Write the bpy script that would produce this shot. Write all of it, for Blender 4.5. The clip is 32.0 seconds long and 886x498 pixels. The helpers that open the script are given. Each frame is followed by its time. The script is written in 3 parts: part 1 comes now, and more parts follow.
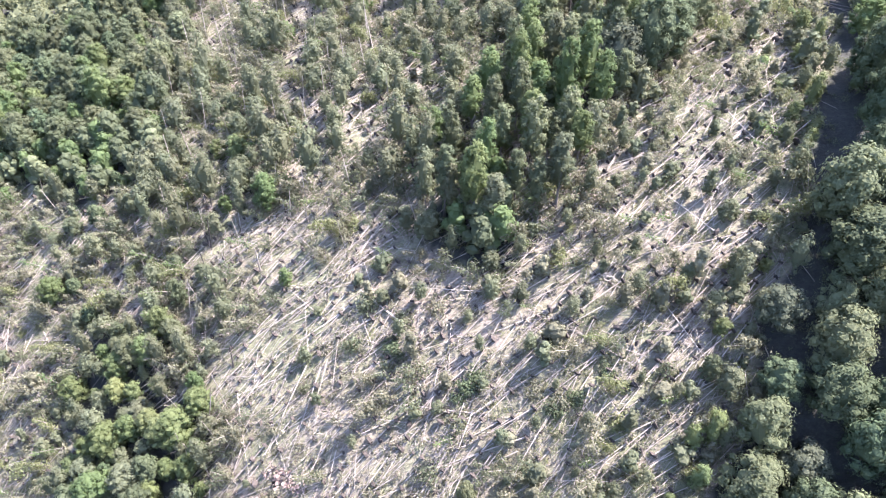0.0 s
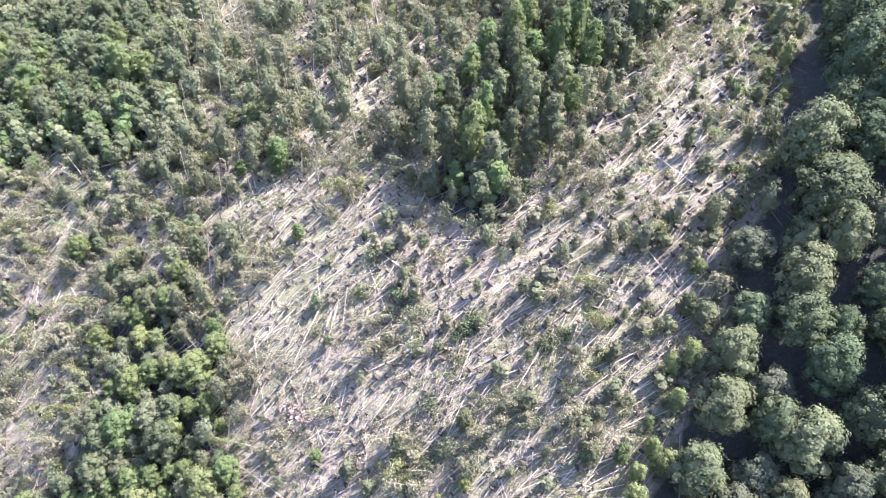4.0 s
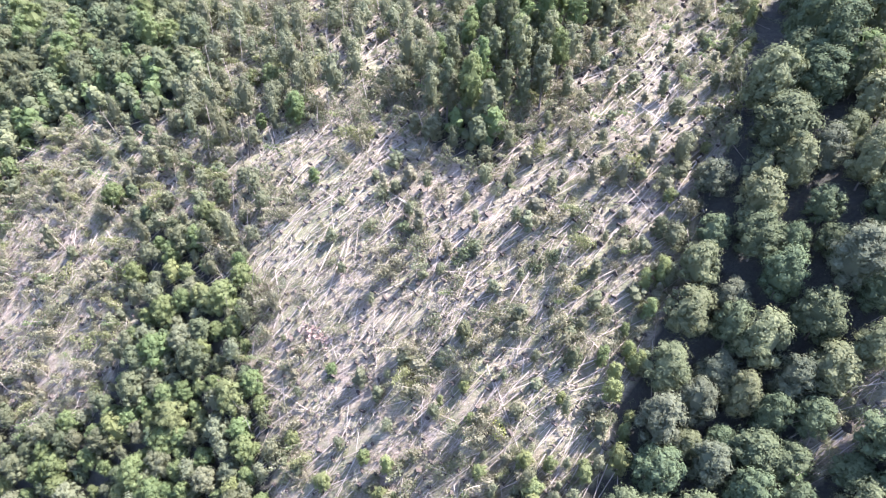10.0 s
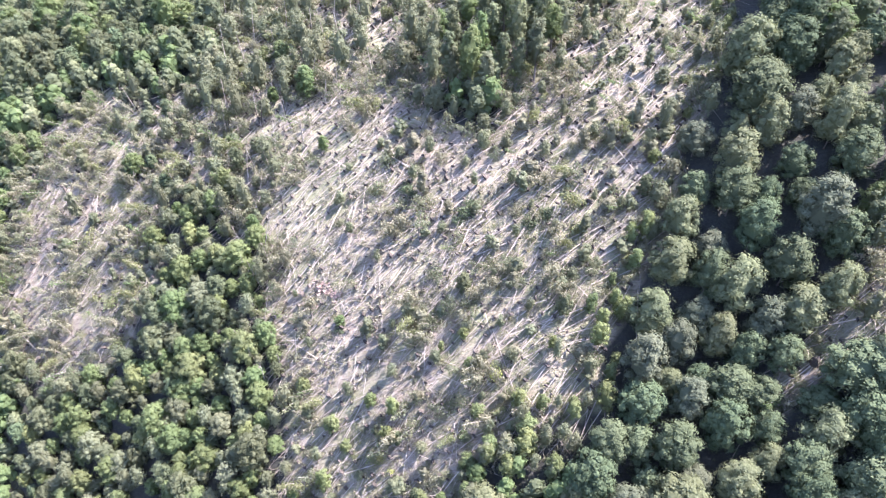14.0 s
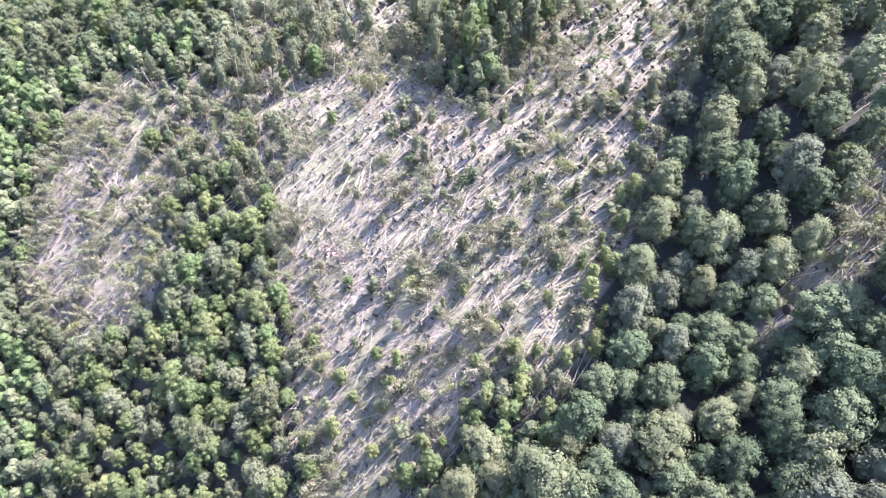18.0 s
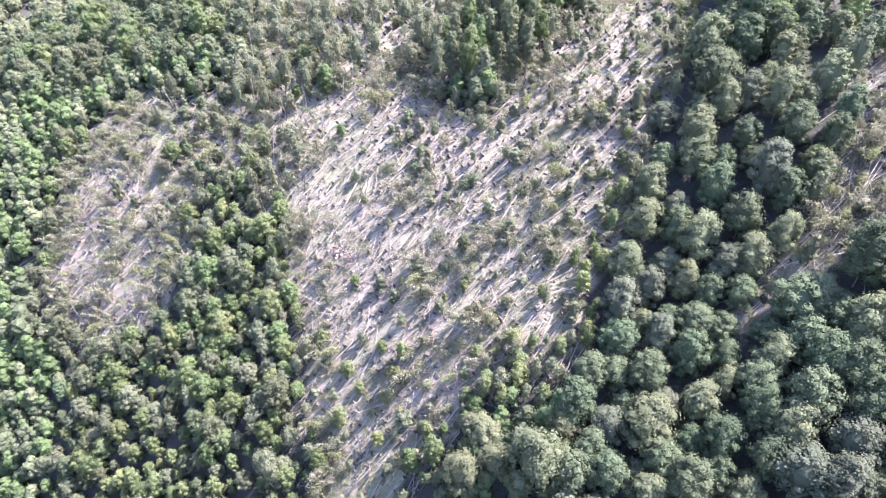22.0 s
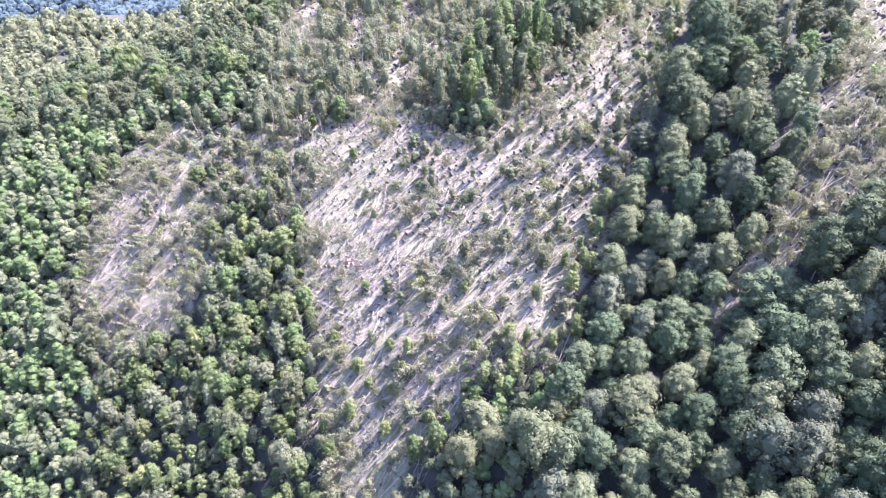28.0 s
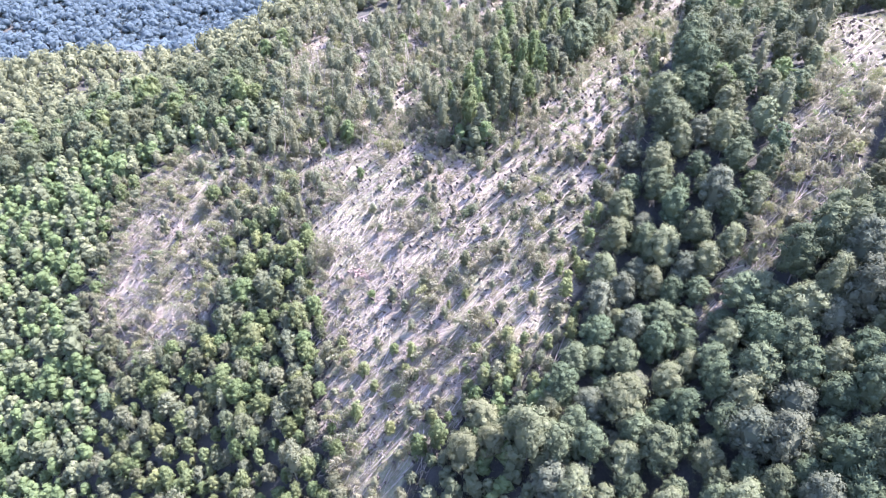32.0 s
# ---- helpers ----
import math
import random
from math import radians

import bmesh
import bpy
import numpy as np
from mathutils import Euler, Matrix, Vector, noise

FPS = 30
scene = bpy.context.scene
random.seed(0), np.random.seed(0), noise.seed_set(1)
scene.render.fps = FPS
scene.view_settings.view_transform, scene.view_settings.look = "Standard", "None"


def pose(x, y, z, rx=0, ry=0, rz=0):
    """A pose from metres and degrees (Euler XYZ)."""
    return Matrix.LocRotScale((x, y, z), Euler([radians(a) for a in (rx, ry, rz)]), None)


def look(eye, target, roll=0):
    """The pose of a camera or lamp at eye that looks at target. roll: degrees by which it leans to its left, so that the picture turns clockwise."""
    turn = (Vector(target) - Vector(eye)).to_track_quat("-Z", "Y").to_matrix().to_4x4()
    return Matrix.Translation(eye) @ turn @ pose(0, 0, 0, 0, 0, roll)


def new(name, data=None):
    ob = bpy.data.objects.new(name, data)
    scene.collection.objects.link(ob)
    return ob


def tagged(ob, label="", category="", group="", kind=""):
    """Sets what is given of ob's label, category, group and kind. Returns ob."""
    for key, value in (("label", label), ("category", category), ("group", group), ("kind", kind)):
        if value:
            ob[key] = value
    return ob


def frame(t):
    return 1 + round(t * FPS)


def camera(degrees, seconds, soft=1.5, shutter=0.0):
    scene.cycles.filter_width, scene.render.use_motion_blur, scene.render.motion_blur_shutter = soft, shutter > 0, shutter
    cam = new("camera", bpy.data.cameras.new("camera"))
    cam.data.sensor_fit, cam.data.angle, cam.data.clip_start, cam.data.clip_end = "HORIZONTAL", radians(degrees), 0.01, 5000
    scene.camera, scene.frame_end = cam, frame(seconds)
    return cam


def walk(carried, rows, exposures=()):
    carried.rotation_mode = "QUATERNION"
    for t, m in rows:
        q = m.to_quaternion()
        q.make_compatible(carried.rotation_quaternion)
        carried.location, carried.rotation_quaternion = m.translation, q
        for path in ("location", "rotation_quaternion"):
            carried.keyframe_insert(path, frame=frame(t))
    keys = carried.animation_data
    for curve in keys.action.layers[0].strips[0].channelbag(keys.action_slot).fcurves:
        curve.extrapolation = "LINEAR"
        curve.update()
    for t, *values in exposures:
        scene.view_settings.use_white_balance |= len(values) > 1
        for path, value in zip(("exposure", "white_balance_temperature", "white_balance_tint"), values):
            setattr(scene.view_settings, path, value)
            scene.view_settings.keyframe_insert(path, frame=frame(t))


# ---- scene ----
# ---------------------------------------------------------------- camera
cam = camera(69.8, 32.0, soft=1.1)
PITCH = [(0.0, -42.54), (4.0, -42.55), (8.0, -42.56), (12.0, -42.57), (16.0, -42.60), (17.3, -42.70), (18.2, -42.23), (20.0, -40.77),
         (22.0, -39.15), (24.0, -37.59), (26.0, -36.01), (28.0, -34.40), (30.0, -32.76), (32.0, -31.11)]
EYE = 100.0                      # height of the drone over the zero level, metres
SPEED = 100.0 / 32.0             # it glides straight back, metres a second


def drone(t, pitch):
    yaw = 0.12 + 0.27 * t / 16 if t < 16 else 0.39 + 0.56 * (t - 16) / 16
    roll = -0.49 + 0.03 * t / 16 if t < 16 else -0.46 + 0.22 * (t - 16) / 16
    return pose(0, -SPEED * t, EYE, 0, 0, yaw) @ pose(0, 0, 0, 90 + pitch, 0, 0) @ pose(0, 0, 0, 0, 0, -roll)


walk(cam, [(t, drone(t, p)) for t, p in PITCH], [(0.0, 2.50, 6120, 29), (16.0, 2.70, 6010, 32.5), (32.0, 2.85, 5790, 39)])

# ---------------------------------------------------------------- light
SUN_UP, SUN_FROM = 57.0, 19.0    # elevation; bearing of the sun, degrees from +x towards +y
world = bpy.data.worlds.new("sky")
scene.world = world
world.use_nodes = True
wt = world.node_tree
wt.nodes.clear()
sky = wt.nodes.new("ShaderNodeTexSky")
sky.sky_type = "NISHITA"
sky.sun_disc = False
sky.sun_elevation = radians(SUN_UP)
sky.sun_rotation = radians(90 - SUN_FROM)
sky.air_density, sky.dust_density, sky.ozone_density = 1.3, 1.2, 2.2
bg = wt.nodes.new("ShaderNodeBackground")
bg.inputs["Strength"].default_value = 0.125
wo = wt.nodes.new("ShaderNodeOutputWorld")
wt.links.new(sky.outputs[0], bg.inputs[0])
wt.links.new(bg.outputs[0], wo.inputs[0])
sun = new("sun", bpy.data.lights.new("sun", "SUN"))
sun.data.energy = 5.0
sun.data.angle = radians(0.55)
sun.data.color = (1.0, 0.945, 0.82)
sd = Vector((math.cos(radians(SUN_UP)) * math.cos(radians(SUN_FROM)), math.cos(radians(SUN_UP)) * math.sin(radians(SUN_FROM)), math.sin(radians(SUN_UP))))
sun.matrix_world = look(tuple(sd * 300), (0, 0, 0))


# ---------------------------------------------------------------- materials
def ramp(nt, fac, stops):
    r = nt.nodes.new("ShaderNodeValToRGB")
    while len(r.color_ramp.elements) < len(stops):
        r.color_ramp.elements.new(0.5)
    for e, (pos, col) in zip(r.color_ramp.elements, stops):
        e.position, e.color = pos, (*col, 1)
    nt.links.new(fac, r.inputs[0])
    return r.outputs[0]


def tex(nt, scale, detail=4.0, rough=0.6, space="Object", kind="ShaderNodeTexNoise", stretch=None):
    tc = nt.nodes.new("ShaderNodeTexCoord")
    src = tc.outputs[space]
    if stretch:
        mp = nt.nodes.new("ShaderNodeMapping")
        mp.inputs["Scale"].default_value = stretch[:3]
        mp.inputs["Rotation"].default_value = (0, 0, radians(stretch[3]))
        nt.links.new(src, mp.inputs[0])
        src = mp.outputs[0]
    n = nt.nodes.new(kind)
    n.inputs["Scale"].default_value = scale
    if kind == "ShaderNodeTexNoise":
        n.inputs["Detail"].default_value, n.inputs["Roughness"].default_value = detail, rough
    nt.links.new(src, n.inputs["Vector"])
    return n.outputs[0]


def mix(nt, fac, a, b, blend="MIX"):
    m = nt.nodes.new("ShaderNodeMix")
    m.data_type, m.blend_type = "RGBA", blend
    for sock, val in ((m.inputs[0], fac), (m.inputs[6], a), (m.inputs[7], b)):
        if isinstance(val, (int, float)):
            sock.default_value = val
        elif isinstance(val, tuple):
            sock.default_value = (*val, 1)
        else:
            nt.links.new(val, sock)
    return m.outputs[2]


def material(name):
    m = bpy.data.materials.new(name)
    m.use_nodes = True
    nt = m.node_tree
    return m, nt, nt.nodes["Principled BSDF"]


def leaf_material(name, dark, mid, light, through_col, amount=0.3, rough=0.55, hue=0.10):
    """Foliage: each tree its own shade, each spray of leaves its own, some light passing through."""
    m, nt, p = material(name)
    info = nt.nodes.new("ShaderNodeObjectInfo")
    geo = nt.nodes.new("ShaderNodeNewGeometry")
    island = geo.outputs["Random Per Island"]
    col = ramp(nt, island, [(0.0, dark), (0.5, mid), (1.0, light)])
    patch = tex(nt, 0.45, 3.0)
    col = mix(nt, patch, col, mix(nt, 0.35, col, light))
    hs = nt.nodes.new("ShaderNodeHueSaturation")
    a = nt.nodes.new("ShaderNodeMapRange")
    a.inputs[3].default_value, a.inputs[4].default_value = 0.5 - hue * 0.35, 0.5 + hue * 0.25
    nt.links.new(info.outputs["Random"], a.inputs[0])
    b = nt.nodes.new("ShaderNodeMath")
    b.operation = "MULTIPLY"
    b.inputs[1].default_value = 7.31
    nt.links.new(info.outputs["Random"], b.inputs[0])
    f = nt.nodes.new("ShaderNodeMath")
    f.operation = "FRACT"
    nt.links.new(b.outputs[0], f.inputs[0])
    v = nt.nodes.new("ShaderNodeMapRange")
    v.inputs[3].default_value, v.inputs[4].default_value = 0.80, 1.14
    nt.links.new(f.outputs[0], v.inputs[0])
    nt.links.new(a.outputs[0], hs.inputs["Hue"])
    nt.links.new(v.outputs[0], hs.inputs["Value"])
    nt.links.new(col, hs.inputs["Color"])
    nt.links.new(hs.outputs[0], p.inputs["Base Color"])
    p.inputs["Roughness"].default_value = rough
    p.inputs["Specular IOR Level"].default_value = 0.06
    bump = nt.nodes.new("ShaderNodeBump")
    bump.inputs["Distance"].default_value = 0.2
    bump.inputs["Strength"].default_value = 0.45
    nt.links.new(tex(nt, 3.2, 3.0, 0.7), bump.inputs["Height"])
    nt.links.new(bump.outputs[0], p.inputs["Normal"])
    tr = nt.nodes.new("ShaderNodeBsdfTranslucent")
    nt.links.new(mix(nt, 0.6, hs.outputs[0], through_col), tr.inputs[0])
    ms = nt.nodes.new("ShaderNodeMixShader")
    ms.inputs[0].default_value = amount
    nt.links.new(p.outputs[0], ms.inputs[1])
    nt.links.new(tr.outputs[0], ms.inputs[2])
    nt.links.new(ms.outputs[0], nt.nodes["Material Output"].inputs[0])
    return m


def bark_material(name, dark, light, scale=3.0):
    m, nt, p = material(name)
    geo = nt.nodes.new("ShaderNodeNewGeometry")
    info = nt.nodes.new("ShaderNodeObjectInfo")
    a = nt.nodes.new("ShaderNodeMath")
    a.operation = "ADD"
    nt.links.new(geo.outputs["Random Per Island"], a.inputs[0])
    nt.links.new(info.outputs["Random"], a.inputs[1])
    f = nt.nodes.new("ShaderNodeMath")
    f.operation = "FRACT"
    nt.links.new(a.outputs[0], f.inputs[0])
    n = tex(nt, scale, 5.0, 0.7)
    c = mix(nt, n, dark, light)
    c = mix(nt, f.outputs[0], mix(nt, 0.55, c, dark), mix(nt, 0.6, c, light))
    nt.links.new(c, p.inputs["Base Color"])
    p.inputs["Roughness"].default_value = 0.85
    bump = nt.nodes.new("ShaderNodeBump")
    bump.inputs["Distance"].default_value = 0.03
    nt.links.new(n, bump.inputs["Height"])
    nt.links.new(bump.outputs[0], p.inputs["Normal"])
    return m


def ground_material():
    m, nt, p = material("forest_floor")
    big = tex(nt, 0.035, 5.0, 0.65)
    mid = tex(nt, 0.22, 6.0, 0.7)
    fine = tex(nt, 1.6, 6.0, 0.75)
    comb = tex(nt, 1.0, 5.0, 0.7, stretch=(0.35, 2.6, 1.0, -33))
    litter = ramp(nt, fine, [(0.36, (0.045, 0.038, 0.031)), (0.46, (0.176, 0.147, 0.117)), (0.62, (0.266, 0.226, 0.185))])
    straw = ramp(nt, comb, [(0.38, (0.05, 0.042, 0.034)), (0.47, (0.197, 0.166, 0.132)), (0.62, (0.298, 0.257, 0.214))])
    base = mix(nt, 0.55, litter, straw)
    green = ramp(nt, fine, [(0.3, (0.065, 0.070, 0.040)), (0.55, (0.16, 0.17, 0.10)), (0.8, (0.27, 0.27, 0.17))])
    s = ramp(nt, mix(nt, 0.5, big, mid), [(0.41, (0, 0, 0)), (0.56, (1, 1, 1))])
    col = mix(nt, s, base, green)
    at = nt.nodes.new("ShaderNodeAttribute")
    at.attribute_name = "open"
    # leaf mould, its colour taken down further to carry the shade under trees
    shaded_mould = ramp(nt, fine, [(0.3, (0.018, 0.019, 0.017)), (0.55, (0.035, 0.037, 0.030)), (0.8, (0.065, 0.066, 0.048))])
    col = mix(nt, at.outputs["Fac"], shaded_mould, col)
    nt.links.new(col, p.inputs["Base Color"])
    p.inputs["Roughness"].default_value = 0.95
    bump = nt.nodes.new("ShaderNodeBump")
    bump.inputs["Distance"].default_value = 0.35
    nt.links.new(mix(nt, 0.5, fine, comb), bump.inputs["Height"])
    nt.links.new(bump.outputs[0], p.inputs["Normal"])
    return m


M_GROUND = ground_material()
M_BIG = leaf_material("leaves_beech", (0.060, 0.083, 0.046), (0.072, 0.098, 0.054), (0.088, 0.117, 0.066), (0.15, 0.19, 0.095), 0.22, 0.7, 0.07)
M_GREY = leaf_material("leaves_grey_green", (0.072, 0.086, 0.056), (0.085, 0.101, 0.066), (0.102, 0.119, 0.080), (0.15, 0.175, 0.10), 0.22, 0.7, 0.05)
M_OLIVE = leaf_material("leaves_fresh_green", (0.096, 0.115, 0.064), (0.124, 0.146, 0.082), (0.160, 0.185, 0.106), (0.23, 0.265, 0.13), 0.36, 0.6, 0.05)
M_FOREST = leaf_material("leaves_closed_wood", (0.094, 0.113, 0.066), (0.107, 0.128, 0.075), (0.124, 0.146, 0.087), (0.21, 0.24, 0.135), 0.48, 0.65, 0.07)
M_YOUNG = leaf_material("leaves_hornbeam", (0.108, 0.148, 0.066), (0.121, 0.164, 0.075), (0.138, 0.184, 0.086), (0.24, 0.31, 0.135), 0.50, 0.7, 0.07)
M_THIN = leaf_material("leaves_alder", (0.116, 0.133, 0.082), (0.134, 0.153, 0.096), (0.158, 0.178, 0.114), (0.26, 0.285, 0.16), 0.46, 0.65, 0.07)
M_DRY = leaf_material("leaves_withered", (0.130, 0.132, 0.088), (0.172, 0.175, 0.118), (0.225, 0.228, 0.158), (0.25, 0.255, 0.15), 0.45, hue=0.04)
M_BUSH = leaf_material("leaves_bramble", (0.112, 0.130, 0.064), (0.148, 0.168, 0.085), (0.192, 0.212, 0.110), (0.27, 0.30, 0.13), 0.45, hue=0.06)
M_LIME = leaf_material("leaves_lime_green", (0.20, 0.24, 0.06), (0.29, 0.34, 0.095), (0.40, 0.44, 0.15), (0.42, 0.46, 0.10), 0.34, hue=0.04)
M_RUST = leaf_material("leaves_rusty", (0.19, 0.145, 0.12), (0.27, 0.205, 0.175), (0.35, 0.28, 0.245), (0.30, 0.22, 0.18), 0.25, hue=0.03)
M_FAR = leaf_material("leaves_crest", (0.100, 0.112, 0.064), (0.126, 0.140, 0.080), (0.158, 0.174, 0.100), (0.23, 0.25, 0.13), 0.36, hue=0.05)
# far slope: the blue of distance haze is mixed into the leaf colour
M_VALLEY = leaf_material("leaves_haze_blue", (0.094, 0.138, 0.156), (0.103, 0.148, 0.166), (0.112, 0.158, 0.176), (0.15, 0.205, 0.22), 0.55, 0.8, hue=0.02)
M_SPRING = leaf_material("leaves_light_green", (0.119, 0.151, 0.070), (0.134, 0.168, 0.080), (0.153, 0.190, 0.092), (0.245, 0.295, 0.13), 0.46, 0.65, 0.06)
M_TENDER = leaf_material("leaves_tender_green", (0.150, 0.180, 0.080), (0.172, 0.205, 0.092), (0.200, 0.236, 0.108), (0.29, 0.335, 0.135), 0.46, 0.65, 0.05)
M_LITTER = bark_material("dry_litter", (0.098, 0.081, 0.064), (0.285, 0.247, 0.204))
M_BARK = bark_material("bark_grey", (0.06, 0.05, 0.042), (0.20, 0.18, 0.16))
M_LOG = bark_material("bark_bleached", (0.175, 0.150, 0.125), (0.44, 0.397, 0.343))
M_TWIG = bark_material("twigs_bleached", (0.15, 0.133, 0.109), (0.375, 0.348, 0.302))
M_SOIL = bark_material("root_soil", (0.016, 0.0135, 0.012), (0.072, 0.060, 0.051), 1.5)
M_CHAR = bark_material("dark_snag_bark", (0.03, 0.025, 0.022), (0.10, 0.085, 0.075), 2.0)


# ---------------------------------------------------------------- helpers of this scene
def np_mesh(name, verts, faces, mat, smooth=False):
    me = bpy.data.meshes.new(name)
    me.from_pydata(np.asarray(verts).tolist(), [], faces if isinstance(faces, list) else np.asarray(faces).tolist())
    me.materials.append(mat)
    if smooth:
        me.polygons.foreach_set("use_smooth", [True] * len(me.polygons))
    return me


def part(name, me, parent, label=""):
    ob = new(name, me)
    ob.parent = parent
    return tagged(ob, label)


def ground(x, y):
    """Height of the hillside, which climbs ahead and to the right."""
    x, y = np.asarray(x, float), np.asarray(y, float)
    u, v = np.clip(x, -260, 130) / 100, (y - 50) / 100
    top = 0.78
    vc = np.clip(v, -0.6, top)
    z = 8.5 + 38.7 * u + 61 * vc - 2.4 * u * u - 24.2 * u * vc - 32.1 * vc * vc
    z = z + np.where(v > top, (v - top) * np.clip(18 - 2 * u, 10, 24), 0) + np.where(v < -0.6, (v + 0.6) * 60, 0)
    z = z + np.where(x > 130, (x - 130) * 0.25, 0) + np.where(x < -260, (x + 260) * 0.5, 0)
    z = z - 9 * np.exp(-((x - 48) / 22) ** 2 - ((y - 30) / 26) ** 2)
    return z


def land(x, y):
    """The hillside, its crest, the valley behind it and the far range that closes the view."""
    x, y = np.asarray(x, float), np.asarray(y, float)
    z = ground(x, y) - 10.5 * np.exp(-((x + 152) / 40) ** 2) * np.clip((y - 145) / 55, 0, 1)
    crest = 204 - 0.22 * np.clip(x + 105, -150, 0) + np.clip(x + 105, 0, 45) * 1.1 + np.clip(x + 60, 0, None) * 2.4    # the hill falls away behind this line
    over = np.clip(y - crest, 0, None)
    r = np.hypot(x, y - 60)
    hill = z - np.where(over < 60, 0.0042 * over ** 2, 15.1 + 0.5 * (over - 60))
    far = -170 + np.clip(r - 560, 0, None) * 0.42
    far = np.minimum(far, 420 + 0.05 * r)
    z = np.maximum(np.where(r > 330, np.maximum(hill, -230), hill), np.where(r > 480, far, -9999))
    return z


def inside(poly, x, y):
    hit = False
    for (ax, ay), (bx, by) in zip(poly, poly[1:] + poly[:1]):
        if (ay > y) != (by > y) and x < (bx - ax) * (y - ay) / (by - ay) + ax:
            hit = not hit
    return hit


CLEARING = [(-38, 97), (-19, 101), (-8, 98), (-3, 84), (6, 76), (12, 77), (22, 84), (34, 108), (56, 137), (71, 164), (88, 159), (70, 112), (57, 80), (47, 61),
            (42, 49), (37, 42), (33, 33), (30, 24), (21, 19), (14, 20), (6, 19), (1, 10), (-9, 10), (-12, -8), (-27, -8), (-30, 17), (-36, 39), (-42, 54), (-47, 84)]
LEFT_CLEARING = [(-109, 111), (-95, 116), (-80, 109), (-66, 107), (-68, 92), (-70, 76), (-70, 61), (-81, 46), (-103, 48), (-115, 66), (-119, 86), (-117, 98)]
LANE = [(54, 21), (61, 26), (68, 31), (73, 36), (78, 44), (82, 51), (90, 62), (99, 78), (119, 113), (134, 103), (115, 66), (105, 51), (95, 39), (88, 31), (80, 26), (73, 25), (66, 22), (58, 17)]
BRUSHY = [(-89, 105), (-70, 112), (-51, 116), (-33, 107), (-34, 91), (-38, 78), (-41, 68), (-47, 68), (-52, 78), (-65, 83), (-79, 88)]
CORRIDOR = [(-37, 95), (-5, 95), (-3, 112), (-9, 137), (-13, 160), (-17, 190), (-54, 205), (-47, 150)]
MIXED = [(-92, 250), (-4, 250), (66, 172), (38, 118), (14, 76), (-2, 86), (-38, 92), (-62, 104), (-66, 130)]


def in_view(x, y, pad=9):
    """Near enough to the valley that the drone looks down into."""
    return abs(x) < 0.62 * (y + 100) + 0.38 * (100 - float(ground(x, y))) + pad and y > -34


def ragged(poly, x, y, amount=4.0):
    """Inside an outline whose edge is broken up by a few metres."""
    w = noise.noise_vector(Vector((x / 9, y / 9, 3.1))) * amount
    return inside(poly, x + w.x, y + w.y)


def thinned(x, y):
    """The wood above the clearing that lost most of its trees; its border is gradual."""
    w = noise.noise_vector(Vector((x / 22, y / 22, 7.7))) * 26 + noise.noise_vector(Vector((x / 6, y / 6, 2.7))) * 9
    return inside(MIXED, x + w.x, y + w.y)


def open_land(x, y):
    return ragged(CLEARING, x, y) or ragged(LEFT_CLEARING, x, y) or ragged(LANE, x, y, 1.5) or ragged(BRUSHY, x, y) or (y < 178 and ragged(CORRIDOR, x, y))


rng = np.random.default_rng(7)


# ---------------------------------------------------------------- ground
def axis(lo, hi, step, reach):
    a = list(np.arange(lo, hi + 0.1, step))
    d = step
    while a[-1] < reach:
        d *= 1.22
        a.append(a[-1] + d)
    d = step
    while a[0] > -reach:
        d *= 1.22
        a.insert(0, a[0] - d)
    return np.array(a)


gx, gy = axis(-128, 132, 1.2, 3200), axis(-20, 200, 1.2, 3200)
XX, YY = np.meshgrid(gx, gy)
ZZ = land(XX, YY)
bumps = np.array([noise.fractal(Vector((x / 9, y / 9, 0)), 1.0, 2.0, 3) for x, y in zip(XX.ravel(), YY.ravel())]).reshape(XX.shape)
knolls = np.array([noise.noise(Vector((x / 2.3, y / 2.3, 5.0))) + 0.6 * noise.noise(Vector((x / 1.1, y / 1.1, 9.0))) if -130 < x < 134 and -22 < y < 202 else 0.0 for x, y in zip(XX.ravel(), YY.ravel())]).reshape(XX.shape)
ZZ = ZZ + 0.5 * bumps + 0.2 * knolls          # pits and mounds left by old root plates
nx, ny = len(gx), len(gy)
idx = np.arange(nx * ny).reshape(ny, nx)
quads = np.stack([idx[:-1, :-1], idx[:-1, 1:], idx[1:, 1:], idx[1:, :-1]], -1).reshape(-1, 4)
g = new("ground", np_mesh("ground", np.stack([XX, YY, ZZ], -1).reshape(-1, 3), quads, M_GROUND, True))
# 0 where trees stand and the floor gets the shade-darkened mould colour
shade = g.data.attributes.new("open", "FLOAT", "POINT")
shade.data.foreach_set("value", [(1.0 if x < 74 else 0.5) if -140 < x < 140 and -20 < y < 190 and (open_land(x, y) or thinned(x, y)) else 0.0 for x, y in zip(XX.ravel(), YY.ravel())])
tagged(g, "steep hillside of pale litter, broken wood and grass", "ground", kind="structure")


def soil(x, y):
    """Height of the built ground sheet under a point of the dense part."""
    i = np.clip(np.searchsorted(gx, x) - 1, 0, nx - 2)
    j = np.clip(np.searchsorted(gy, y) - 1, 0, ny - 2)
    a, b = (x - gx[i]) / (gx[i + 1] - gx[i]), (y - gy[j]) / (gy[j + 1] - gy[j])
    return float((1 - a) * (1 - b) * ZZ[j, i] + a * (1 - b) * ZZ[j, i + 1] + (1 - a) * b * ZZ[j + 1, i] + a * b * ZZ[j + 1, i + 1])


